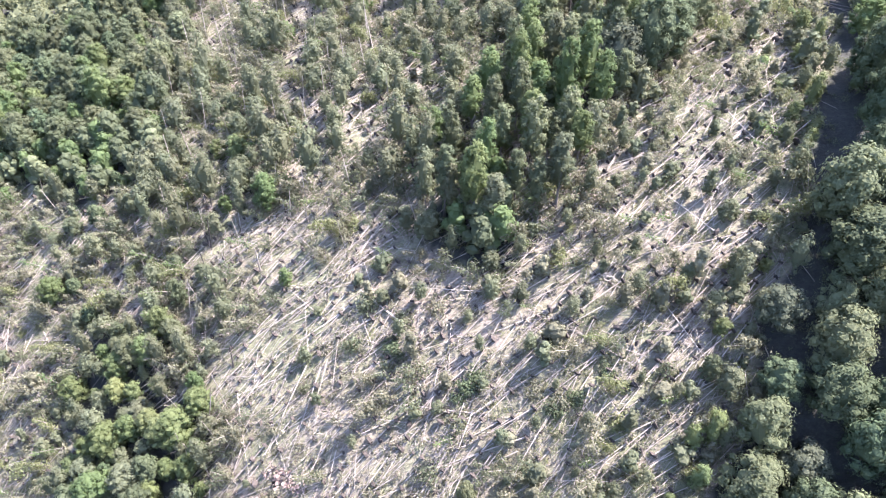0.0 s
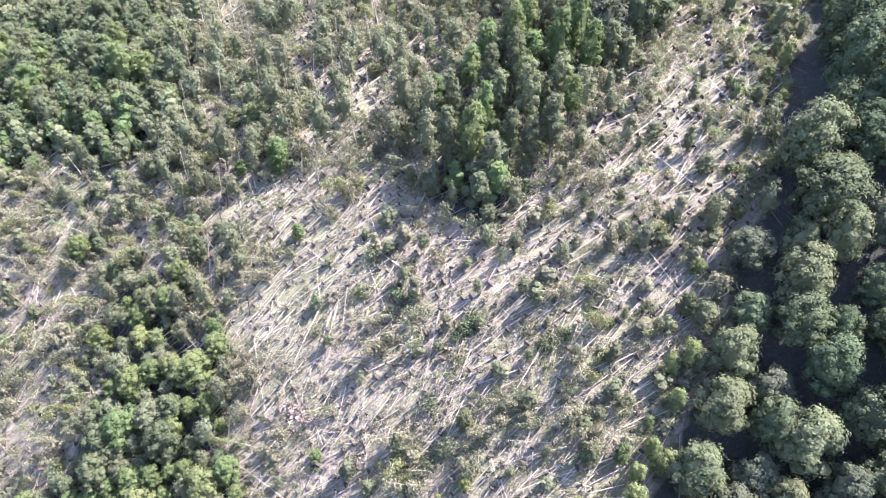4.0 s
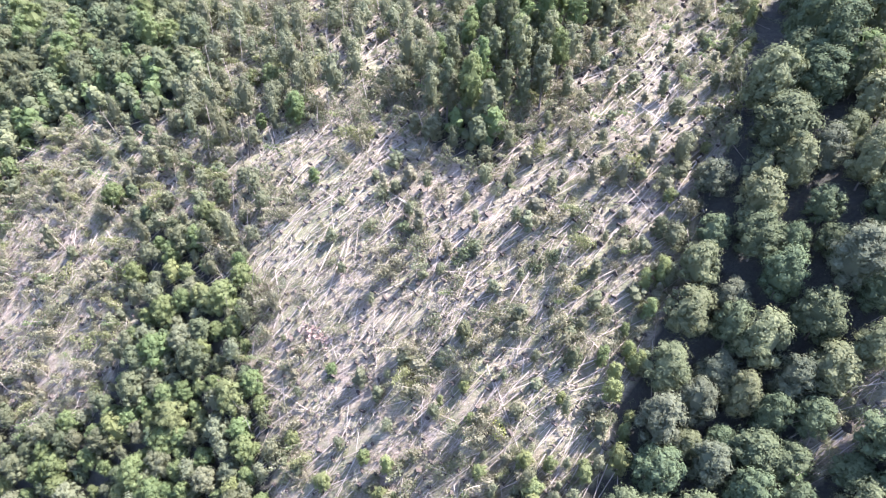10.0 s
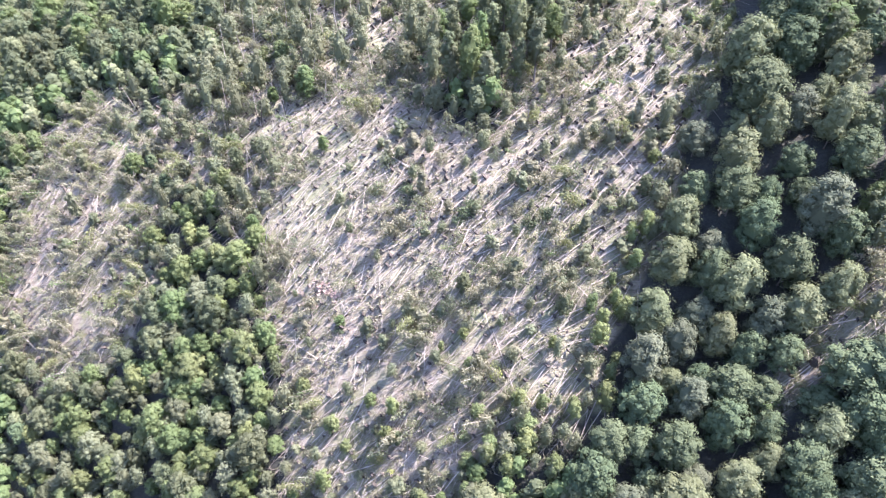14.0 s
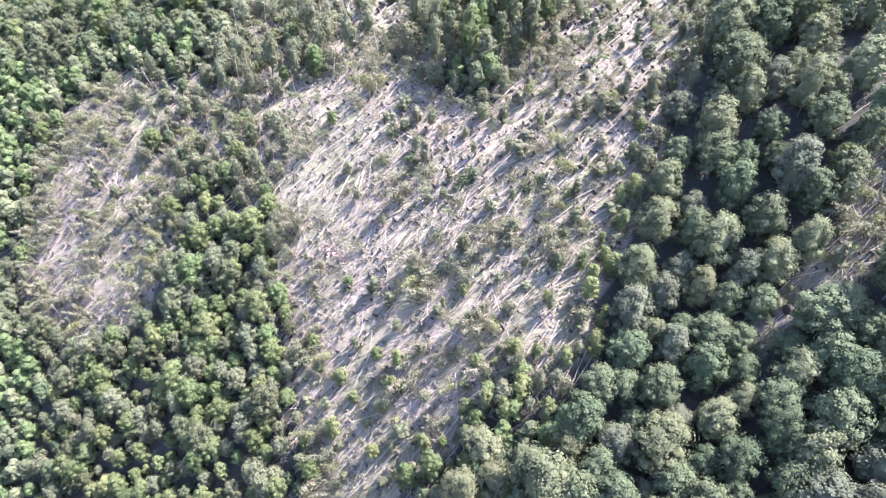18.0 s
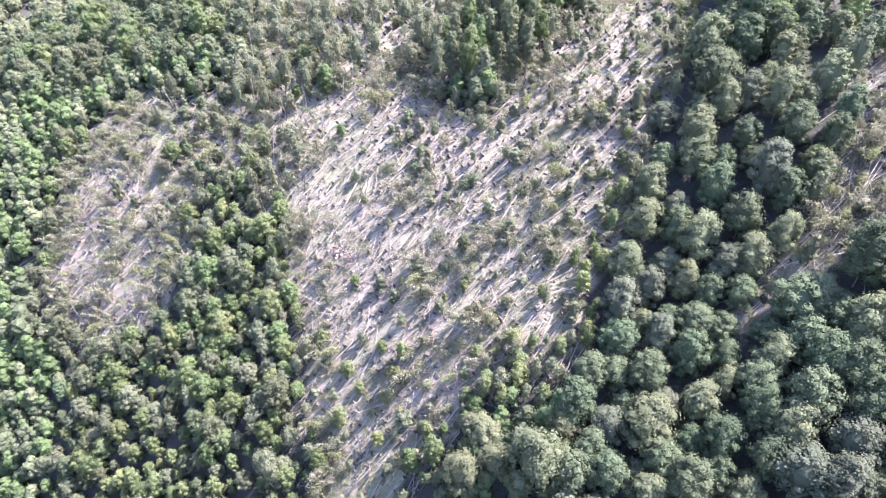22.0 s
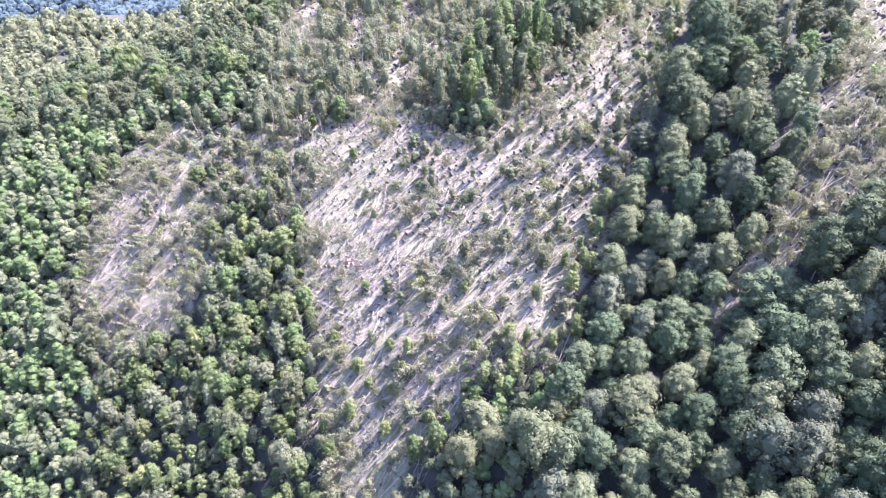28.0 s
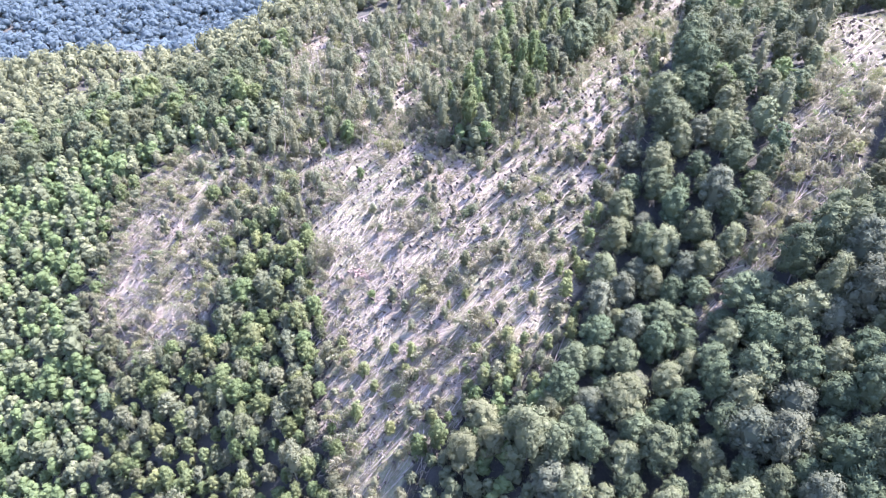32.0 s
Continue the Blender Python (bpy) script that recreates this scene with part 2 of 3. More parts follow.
# ---------------------------------------------------------------- geometry makers
def leaf_quads(centres, normals, sizes, r):
    """Small folded leaf sprays, four corners each."""
    n = len(centres)
    t = r.normal(size=(n, 3))
    t -= (t * normals).sum(1, keepdims=True) * normals
    t /= np.linalg.norm(t, axis=1, keepdims=True) + 1e-9
    b = np.cross(normals, t)
    s = np.asarray(sizes)[:, None]
    w = r.uniform(0.55, 0.95, (n, 1))
    v = np.stack([centres - t * s, centres - b * s * w - normals * s * 0.3, centres + t * s, centres + b * s * w - normals * s * 0.3], 1)
    return v.reshape(-1, 3), np.arange(4 * n).reshape(-1, 4).tolist()


def leaf_points(centres, normals, sizes, r, droop_noise=3.0):
    """Pointed leaf sprays that hang a little, three corners each."""
    n = len(centres)
    t = r.normal(size=(n, 3)) * droop_noise + np.array([0.0, 0.0, -1.0])
    t -= (t * normals).sum(1, keepdims=True) * normals
    t /= np.linalg.norm(t, axis=1, keepdims=True) + 1e-9
    b = np.cross(normals, t)
    s = np.asarray(sizes)[:, None]
    w = r.uniform(0.5, 0.85, (n, 1))
    v = np.stack([centres + t * s * 1.1 - normals * s * 0.12, centres - t * s * 0.6 + b * s * w, centres - t * s * 0.6 - b * s * w], 1)
    return v.reshape(-1, 3), np.arange(3 * n).reshape(-1, 3).tolist()


def unit(a):
    return a / (np.linalg.norm(a, axis=-1, keepdims=True) + 1e-9)


bm = bmesh.new()
bmesh.ops.create_icosphere(bm, subdivisions=1, radius=1.0)
BALL_V = np.array([v.co[:] for v in bm.verts])
BALL_F = [[v.index for v in f.verts] for f in bm.faces]
bm.free()


def tube(points, radii, sides=6, flat=1.0):
    """A tapered round limb along points, closed at both ends."""
    pts = np.asarray(points, float)
    vs = []
    for i, p in enumerate(pts):
        d = unit(pts[min(i + 1, len(pts) - 1)] - pts[max(i - 1, 0)])
        a = unit(np.cross(d, (0.31, 0.2, 0.93) if abs(d[2]) < 0.9 else (1, 0, 0)))
        b = np.cross(d, a)
        for k in range(sides):
            q = 2 * math.pi * k / sides
            vs.append(p + radii[i] * (math.cos(q) * a + math.sin(q) * b * flat))
    f = []
    for i in range(len(pts) - 1):
        for k in range(sides):
            f.append([i * sides + k, i * sides + (k + 1) % sides, (i + 1) * sides + (k + 1) % sides, (i + 1) * sides + k])
    n = len(pts) - 1
    f += [[0, sides - 1 - j, sides - 2 - j] for j in range(sides - 2)] + [[n * sides, n * sides + j + 1, n * sides + j + 2] for j in range(sides - 2)]
    return np.array(vs), f


def join(chunks):
    vs, fs, k = [], [], 0
    for v, f in chunks:
        vs.append(v)
        fs += [[q + k for q in face] for face in f]
        k += len(v)
    return np.concatenate(vs), fs


def moved(chunk, m):
    a = np.array(m)
    return chunk[0] @ a[:3, :3].T + a[:3, 3], chunk[1]


def crown_and_trunk(seed, height, radius, base, lobes, leaves, size, core=0.72, flat=1.0, lean=0.0):
    """Crown: lobes of leaf sprays round an uneven envelope. Trunk: tapered, with a limb to every other lobe."""
    r = np.random.default_rng(seed)
    mid, half = (height + base) / 2, (height - base) / 2
    cs, rs = [], []
    for k in range(lobes):
        a, up = 2.4 * k + r.normal(0, 0.5), 0.97 - 1.62 * (k + r.uniform(0, 1)) / lobes
        rad = radius * r.uniform(0.27, 0.47) * (24 / lobes) ** 0.42
        side = math.sqrt(max(0.0, 1 - abs(up) ** 2.2)) ** flat
        rr = max(0.0, radius * side - rad * 0.7) * r.uniform(0.74, 1.16)
        zz = mid + half * up - rad * 0.45
        cs.append((rr * math.cos(a) + lean * zz, rr * math.sin(a), zz))
        rs.append(rad)
    cs, rs = np.array(cs), np.array(rs)
    pick = r.choice(lobes, leaves, p=rs ** 2 / (rs ** 2).sum())
    d = r.normal(size=(leaves, 3))
    d[:, 2] += 0.2
    d = unit(d)
    # tufts: sprays gather round finer knots on each lobe
    ph = r.uniform(0, 6.28, (lobes, 3))[pick]
    wob = 1 + 0.30 * np.sin(5 * d[:, :1] + ph[:, :1]) * np.sin(5 * d[:, 1:2] + ph[:, 1:2]) + 0.12 * np.sin(13 * d[:, 2:3] + 11 * d[:, :1] + ph[:, 2:])
    pos = cs[pick] + d * rs[pick][:, None] * wob * r.uniform(0.80, 1.09, (leaves, 1)) * np.array([1, 1, 0.9])
    out = unit((pos - np.array([lean * mid, 0, mid - 0.3 * half])) / np.array([radius, radius, half]))
    nrm = unit(0.58 * d + 0.68 * out + 0.22 * r.normal(size=(leaves, 3)))
    chunks = [leaf_points(pos, nrm, size * r.uniform(0.5, 1.35, leaves), r)]
    if core:
        chunks.append((np.array([lean * mid, 0, mid - 0.05 * half]) + BALL_V * np.array([radius * 0.62, radius * 0.62, half * 0.78]) * r.uniform(0.9, 1.06, (len(BALL_V), 1)), BALL_F))
        for c, q in zip(cs, rs):
            chunks.append((c + BALL_V * q * core * r.uniform(0.85, 1.1, (len(BALL_V), 1)) * np.array([1, 1, 0.85]), BALL_F))
    tr = 0.014 * height
    limbs = [tube([(0, 0, -0.8), (0.1 * tr, 0, base * 0.5), (lean * base, 0, base), (lean * mid, 0.1, mid), (lean * height, 0, height * 0.93)],
                  [tr * 1.3, tr, tr * 0.85, tr * 0.5, tr * 0.15], 6)]
    for c in cs[::4] if height > 8 else []:
        s = r.uniform(0.35, 0.7)
        root = np.array([lean * c[2] * s, 0, max(base * 0.7, c[2] * s)])
        limbs.append(tube([root, (root + c) / 2 + (0, 0, 0.2), c], [tr * 0.4, tr * 0.28, tr * 0.1], 3))
    return join(chunks), join(limbs)


def tree_kind(name, mat, n, spec, bark=None):
    out = []
    for k in range(n):
        c, t = crown_and_trunk(*spec(k))
        out.append({"crown": np_mesh(name + "_crown", *c, mat[k % len(mat)] if isinstance(mat, list) else mat), "trunk": np_mesh(name + "_trunk", *t, bark or M_BARK), "c": c, "t": t})
    return out


R1 = random.Random(5)
BIG = tree_kind("broad", [M_BIG, M_GREY, M_BIG, M_OLIVE, M_BIG, M_BIG, M_OLIVE], 7, lambda k: (10 + k, R1.uniform(14.5, 17), 5.4, 0.8, 38 + k % 3 * 6, 5600, 0.235, 0.64, 1.0, 0.0))
YOUNG = tree_kind("young", [M_YOUNG, M_SPRING, M_YOUNG, M_THIN, M_FOREST, M_YOUNG, M_BIG, M_THIN], 10, lambda k: (40 + k, R1.uniform(7.0, 9.5), R1.uniform(2.7, 3.3), 0.2, 44 + k % 3 * 7, 2500, 0.17, 0.68, 0.95, R1.uniform(-0.05, 0.05)))
FOREST = tree_kind("closed", [M_FOREST, M_YOUNG, M_FOREST, M_OLIVE, M_FOREST, M_BIG], 6, lambda k: (140 + k, R1.uniform(8.5, 11), R1.uniform(3.0, 3.6), 0.4, 42 + k % 3 * 6, 2400, 0.185, 0.68, 0.95, 0.0))
TALL = tree_kind("tall", [M_YOUNG, M_OLIVE, M_YOUNG, M_FOREST, M_THIN], 5, lambda k: (60 + k, R1.uniform(12.5, 15.5), R1.uniform(1.9, 2.6), 3.6, 28 + k % 3 * 4, 1850, 0.205, 0.62, 0.8, R1.uniform(-0.03, 0.03)))
THIN = tree_kind("slender", M_THIN, 7, lambda k: (80 + k, R1.uniform(7, 11.5), R1.uniform(1.8, 2.7), 1.2, 20 + k % 4, 950, 0.195, 0.45, 0.75, R1.uniform(-0.08, 0.12)))


SAPLING = tree_kind("sapling", M_THIN, 6, lambda k: (95 + k, R1.uniform(2.6, 5.5), R1.uniform(1.0, 1.7), 0.3, 8, 300, 0.17, 0.72, 0.8, R1.uniform(-0.12, 0.12)))
SAPLING += tree_kind("sapling", M_DRY, 3, lambda k: (105 + k, R1.uniform(2.4, 4.5), R1.uniform(1.0, 1.7), 0.3, 8, 280, 0.17, 0.72, 0.8, R1.uniform(-0.15, 0.15)))
FRESH = tree_kind("fresh", [M_SPRING, M_TENDER, M_SPRING, M_TENDER, M_TENDER], 5, lambda k: (170 + k, R1.uniform(6, 8.5), R1.uniform(1.7, 2.4), 0.3, 22 + k % 3 * 4, 1300, 0.17, 0.6, 0.85, R1.uniform(-0.1, 0.1)))
LOW = tree_kind("low", M_YOUNG, 6, lambda k: (120 + k, R1.uniform(7.0, 9.5), R1.uniform(2.8, 3.4), 0.4, 9, 380, 0.31, 0.8, 0.95, 0.0))


def tree_pose(x, y, s, tall, turn):
    return pose(x, y, soil(x, y) - 0.1, 0, 0, turn) @ Matrix.Diagonal((s, s, s * tall, 1))


def place_tree(kind, pool, x, y, s, label, category, group, tall=1.0):
    v = pool[int(rng.integers(len(pool)))]
    root = new(kind)
    root.empty_display_size = 0.5
    part("trunk", v["trunk"], root)
    part("crown", v["crown"], root)
    root.matrix_basis = tree_pose(x, y, s, rng.uniform(0.82, 1.2) * tall, rng.uniform(0, 360))
    return tagged(root, label, category, group)


def joined_trees(name, pool, spots, s0, s1, label, mat):
    crowns, trunks = [], []
    for x, y in spots:
        v = pool[int(rng.integers(len(pool)))]
        m = tree_pose(x, y, rng.uniform(s0, s1), rng.uniform(0.9, 1.12), rng.uniform(0, 360))
        crowns.append(moved(v["c"], m))
        trunks.append(moved(v["t"], m))
    ob = new(name, np_mesh(name, *join(crowns), mat))
    tagged(ob, label, "woods", kind="stuff")
    tk = new(name + "_stems", np_mesh(name + "_stems", *join(trunks), M_BARK))
    tagged(tk, "grey stems of a closed wood", "woods", kind="stuff")


def scatter(box, gap, keep, r, tries=30000, taken=()):
    """Points of a box at least gap apart for which keep(x, y) holds."""
    x0, y0, x1, y1 = box
    cell = {}
    for a, b in taken:
        cell.setdefault((int(a // gap), int(b // gap)), []).append((a, b))
    out = []
    for _ in range(tries):
        x, y = r.uniform(x0, x1), r.uniform(y0, y1)
        i, j = int(x // gap), int(y // gap)
        if any((x - a) ** 2 + (y - b) ** 2 < gap * gap for di in (-1, 0, 1) for dj in (-1, 0, 1) for a, b in cell.get((i + di, j + dj), ())):
            continue
        if not keep(x, y):
            continue
        cell.setdefault((i, j), []).append((x, y))
        out.append((x, y))
    return out


# ---------------------------------------------------------------- standing trees
# the dark stand along the clearing and across the lane: place and crown radius of each tree
STAND = [(58, 73, 4.2), (58, 64, 4.7), (48, 61, 3.0), (54, 55, 3.6), (47, 53, 2.6), (53, 50, 3.5), (56, 44, 3.1), (44, 48, 3.1), (42, 42, 3.7), (49, 44, 2.8),
         (60, 37, 3.7), (52, 36, 3.7), (46, 34, 3.0), (38, 35, 3.6), (61, 30, 3.6), (56, 30, 3.0), (66, 31, 2.7), (65, 42, 3.8), (64, 47, 2.6), (68, 38, 3.1),
         (71, 49, 3.3), (66, 72, 3.9), (42, 30, 3.0), (36, 27, 3.5), (49, 30, 3.0), (50, 22, 3.6), (35, 21, 3.5), (43, 21, 2.9), (34, 16, 2.9), (40, 14, 3.5), (48, 16, 3.2)]
LOWER_STAND = [(26, 11, 3.7), (23, 8, 2.9), (32, 7, 3.4), (39, 5, 4.8), (41, 0, 3.4), (31, -1, 3.4), (18, 2, 5.2), (10, 5, 3.5), (8, 10, 3.5), (3, 4, 3.6),
               (49, 8, 3.4), (51, 1, 3.4), (58, 8, 3.4), (62, 12, 3.5), (67, 13, 3.5), (68, 8, 3.5), (65, 3, 4.0), (62, 0, 4.0), (58, -3, 3.4), (62, -7, 4.6),
               (70, -4, 4.0), (45, -5, 4.0), (54, -7, 3.4), (67, -10, 4.0), (38, -5, 3.4), (72, 15, 3.5), (66, 19, 4.1), (62, 17, 2.9), (70, 20, 3.6), (72, 5, 3.5)]
SUNNY = [v for k, v in enumerate(BIG) if k in (3, 6)]
for x, y, q in STAND + LOWER_STAND:
    place_tree("broadleaf_tree", SUNNY if x < 24 else BIG, x, y, q / 4.6, "broadleaf tree with a dense lobed dark green crown" if q < 4 else "large broadleaf tree with a broad dark green crown", "tree", "standing wood", 0.62 if x > 58 and 10 < y < 22 else 0.9)


def right_stand(x, y):
    return x > 22 and in_view(x, y) and not open_land(x, y) and not open_land(x - 3.5, y) and not (y > 66 and x < 75 and open_land(x - 5.5, y)) and y < 175 and not thinned(x, y)


taken = [(x, y) for x, y, q in STAND + LOWER_STAND]
mapped = lambda x, y: 28 < x < 73 and -13 < y < 77
fill = scatter((20, -28, 155, 175), 5.0, lambda x, y: right_stand(x, y) and not mapped(x, y) and not (x < 31 and y > 6), rng, taken=taken)
fill += scatter((20, -28, 80, 80), 4.7, lambda x, y: right_stand(x, y) and mapped(x, y) and not open_land(x - 6.5, y) and not open_land(x - 3, y + 5), rng, taken=taken)
for x, y in sorted(fill, key=lambda p: math.hypot(*p))[:470]:
    if x > 72 and y > 24:
        place_tree("lane_tree", THIN if rng.random() < 0.3 else FOREST, x, y, rng.uniform(0.75, 1.2), "green tree on brushy ground beside the lane", "tree", "lane side wood")
    else:
        place_tree("broadleaf_tree", BIG, x, y, rng.uniform(0.46, 0.70) if mapped(x, y) else rng.uniform(0.6, 0.95), "broadleaf tree with a dense lobed dark green crown", "tree", "standing wood")

GROVE = [(1, 87), (5, 85), (0, 88), (4, 86), (8, 83), (12, 86), (7, 92), (1, 96), (-2, 101), (10, 96), (15, 91), (5, 104), (8, 109), (13, 102), (18, 94), (21, 102), (16, 112),
         (27, 100), (25, 105), (20, 114), (24, 118), (29, 118), (30, 110), (32, 117), (17, 105), (21, 95), (23, 92), (15, 96), (22, 110), (19, 85), (15, 84)]
for x, y in GROVE:
    place_tree("grove_tree", TALL, x, y, rng.uniform(0.85, 1.12), "tall slim green tree in a grove that still stands", "tree", "surviving grove")
for x, y in scatter((0, 100, 48, 150), 4.5, lambda x, y: abs(x - 20 - (y - 100) * 0.28) < 12 and not ragged(CLEARING, x, y), rng, 4000, GROVE):
    place_tree("grove_tree", TALL, x, y, rng.uniform(0.8, 1.1), "tall slim green tree in a grove that still stands", "tree", "surviving grove")


def left_stand(x, y):
    return x < 24 and in_view(x, y) and not open_land(x, y) and not thinned(x, y)


spots = scatter((-185, -28, 24, 122), 2.95, left_stand, rng, 80000, taken)
spots = [p for p in spots if noise.noise(Vector((p[0] / 10, p[1] / 10, 6.0))) > -0.62]
edge = [p for p in spots if open_land(p[0] + 6, p[1]) or open_land(p[0] - 6, p[1]) or open_land(p[0], p[1] + 6)]
deep = sorted((p for p in spots if p not in set(edge)), key=lambda p: math.hypot(p[0] + 60, p[1] - 30))
for x, y in edge:
    place_tree("edge_tree", THIN if rng.random() < 0.55 else YOUNG, x, y, rng.uniform(0.45, 0.9), "thin young tree on the ragged edge of the clearing", "tree", "clearing edge")
for x, y in deep[:300]:
    pool = (THIN, THIN, FRESH, YOUNG, YOUNG, YOUNG, YOUNG, YOUNG, YOUNG, YOUNG)[int(rng.integers(10))]
    place_tree("young_tree", pool, x, y, rng.choice([0.55, 0.66, 0.76, 0.9, 1.08]) * rng.uniform(0.9, 1.1) * (1.0 if pool is YOUNG else 1.15), "young broadleaf tree with a bright green leafy crown", "tree", "young wood")
if len(deep) > 300:
    for k, mat in enumerate((M_YOUNG, M_FOREST, M_YOUNG, M_OLIVE)):
        joined_trees("young_wood", LOW, deep[300 + k::4], 0.6, 1.05, "young broadleaf wood with green crowns", mat)
closed = sorted((p for p in scatter((-200, 122, -30, 178), 3.5, left_stand, rng, 30000) if noise.noise(Vector((p[0] / 9, p[1] / 9, 2.0))) > -0.42), key=lambda p: math.hypot(p[0] + 70, p[1] - 120))
for k, mat in enumerate((M_FOREST, M_OLIVE)):
    joined_trees("closed_wood", LOW, closed[300 + k::2], 0.65, 1.15, "closed broadleaf wood with full green crowns", mat)
for x, y in closed[:300]:
    place_tree("forest_tree", FOREST, x, y, rng.choice([0.6, 0.75, 0.9, 1.1]) * rng.uniform(0.9, 1.1), "broadleaf tree with a full green crown in a closed wood", "tree", "closed wood")
thin = scatter((-115, 84, 80, 205), 4.1, lambda x, y: noise.noise(Vector((x / 9, y / 14, 3.3))) > (0.16 if inside(CORRIDOR, x, y) and y < 118 else (0.12 if y < 140 else -0.05) if inside(CORRIDOR, x, y) else 0.0 if x > -58 else -0.12) and thinned(x, y) and not ragged(CLEARING, x, y), rng, 30000, GROVE)
thin.sort(key=lambda p: p[1])
for x, y in thin[:250]:
    full = noise.noise(Vector((x / 12, y / 12, 4.0))) > 0.3
    place_tree("slender_tree", YOUNG if full else THIN, x, y, rng.uniform(0.6, 1.0) if full else rng.uniform(0.7, 1.2), "slender storm-thinned tree with sparse grey-green leaves", "tree", "thinned wood")
joined_trees("thinned_wood", THIN, thin[250:], 0.75, 1.15, "storm-thinned wood of slender grey-green trees", M_THIN)
for x, y in scatter((-92, 66, -34, 125), 4.3, lambda x, y: inside(BRUSHY, x, y) and noise.noise(Vector((x / 8, y / 8, 5.0))) > 0.02, rng, 4000):
    place_tree("edge_tree", THIN if rng.random() < 0.7 else YOUNG, x, y, rng.uniform(0.45, 0.95), "thin young tree on the ragged edge of the clearing", "tree", "clearing edge")
# lighter young trees along the foot of the dark stand
for x, y in scatter((4, 10, 80, 130), 3.4, lambda x, y: ragged(CLEARING, x, y) and not (ragged(CLEARING, x + 6, y) and ragged(CLEARING, x + 4, y - 5)) and rng.random() < (0.8 if y < 60 else 0.4), rng, 6000):
    place_tree("edge_tree", SAPLING if rng.random() < 0.35 else FRESH if rng.random() < 0.5 or y < 45 else THIN, x, y, rng.uniform(0.5, 0.9), "thin young tree on the ragged edge of the clearing", "tree", "clearing edge")
LONE = [(6, 64), (24, 61), (34, 54), (29, 45), (-41, 76), (-11, 42), (21, 31), (-2, 34), (-17, 19), (-26, 23), (-76, 91), (-93, 107), (-76, 84), (-70, 66), (-46, 58), (-54, 90), (17, 57), (27, 30), (13, 32), (37, 46), (-70, 97), (-65, 85), (-29, 42), (-33, 52), (55, 88), (44, 77), (37, 69), (20, 67), (-24, 68), (-15, 30), (7, 27), (15, 24), (21, 24)]
for x, y in LONE:
    place_tree("lone_tree", THIN if rng.random() < 0.85 else YOUNG, x, y, rng.uniform(0.36, 0.58), "small leafy tree standing alone among thrown trunks", "tree", "lone trees")
for x, y in scatter((-30, -6, 66, 112), 4.6, lambda x, y: ragged(CLEARING, x, y) and noise.noise(Vector((x / 12, y / 12, 12.0))) + 0.008 * x + (0.45 if y < 34 else 0.0) > 0.06, rng, 3000, LONE)[:85]:
    place_tree("lone_tree", (YOUNG if rng.random() < 0.4 else THIN) if y < 40 else (THIN if rng.random() < 0.85 else FOREST), x, y, rng.uniform(0.32, 0.6), "small leafy tree standing alone among thrown trunks", "tree", "lone trees")
# fresh yellow-green young trees low in the clearing and along the foot of the stand
for x, y, q in ((38.2, 49, 1.0), (15, 20.9, 1.0), (6.2, 24.5, 0.75), (-10.2, 27.3, 0.8), (15.1, 17.4, 1.1), (8.5, 18.2, 0.95), (20.2, 13.8, 0.95), (-24.4, 18.7, 0.8), (-11.5, 24, 0.7), (20.4, 32.8, 0.5),
                (29.1, 32.6, 0.85), (27.5, 38.1, 0.75), (3.6, 37.3, 0.55), (-0.6, 35.7, 0.4), (12, 15, 0.9), (30.5, 27, 0.7), (32, 30, 0.6), (24, 22, 0.8), (33, 37, 0.7), (-15, 14, 0.7), (-20, 24, 0.6), (-4, 13, 0.8)):
    place_tree("young_tree", FRESH, x, y, q, "fresh yellow-green young tree among fallen trunks", "tree", "fresh young trees")
# young growth that still stands in the blowdown
def sapling_ground(x, y):
    if not open_land(x, y):
        return False
    fringe = 0.5 if not (open_land(x + 5, y) and open_land(x - 5, y) and open_land(x, y - 6)) else 0.0
    return noise.noise(Vector((x / 9, y / 9, 8.0))) + 0.010 * (max(x, -25) - 5) + fringe > (0.03 if x > -50 else -0.32)


for x, y in scatter((-126, -6, 84, 150), 2.6, sapling_ground, rng, 9000)[:180]:
    place_tree("sapling", SAPLING, x, y, rng.uniform(0.6, 1.5), "feathery grey-green sapling among fallen trunks", "sapling", "saplings in the blowdown")


# ---------------------------------------------------------------- far woods
def far_crowns(points, size, leaves, r, mat, name, label, dome=1.0):
    vs, fs, k = [], [], 0
    for x, y in points:
        s = size * r.uniform(0.65, 1.35)
        c = np.array([x, y, float(land(x, y)) + s * 1.2 * dome])
        tall = np.array([1, 1, r.uniform(1.0, 1.4) * dome])
        d = r.normal(size=(leaves, 3))
        d[:, 2] = np.abs(d[:, 2]) * 1.2 - 0.3
        d = unit(d)
        ph = r.uniform(0, 6, 2)
        lump = 1 + 0.25 * np.sin(d[:, :1] * 5 + ph[0]) * np.cos(d[:, 1:2] * 5 + ph[1])
        v, f = leaf_points(c + d * s * lump * tall, unit(d + 0.3 * r.normal(size=(leaves, 3))), s * r.uniform(0.16, 0.32, leaves), r)
        lump = 1 + 0.25 * np.sin(BALL_V[:, :1] * 5 + ph[0]) * np.cos(BALL_V[:, 1:2] * 5 + ph[1])
        ball = c + BALL_V * s * 0.84 * lump * tall
        vs += [v, ball]
        fs += [[q + k for q in face] for face in f] + [[q + k + len(v) for q in face] for face in BALL_F]
        k += len(v) + len(ball)
    return tagged(new(name, np_mesh(name, np.concatenate(vs), fs, mat, True)), label, "woods", kind="stuff")


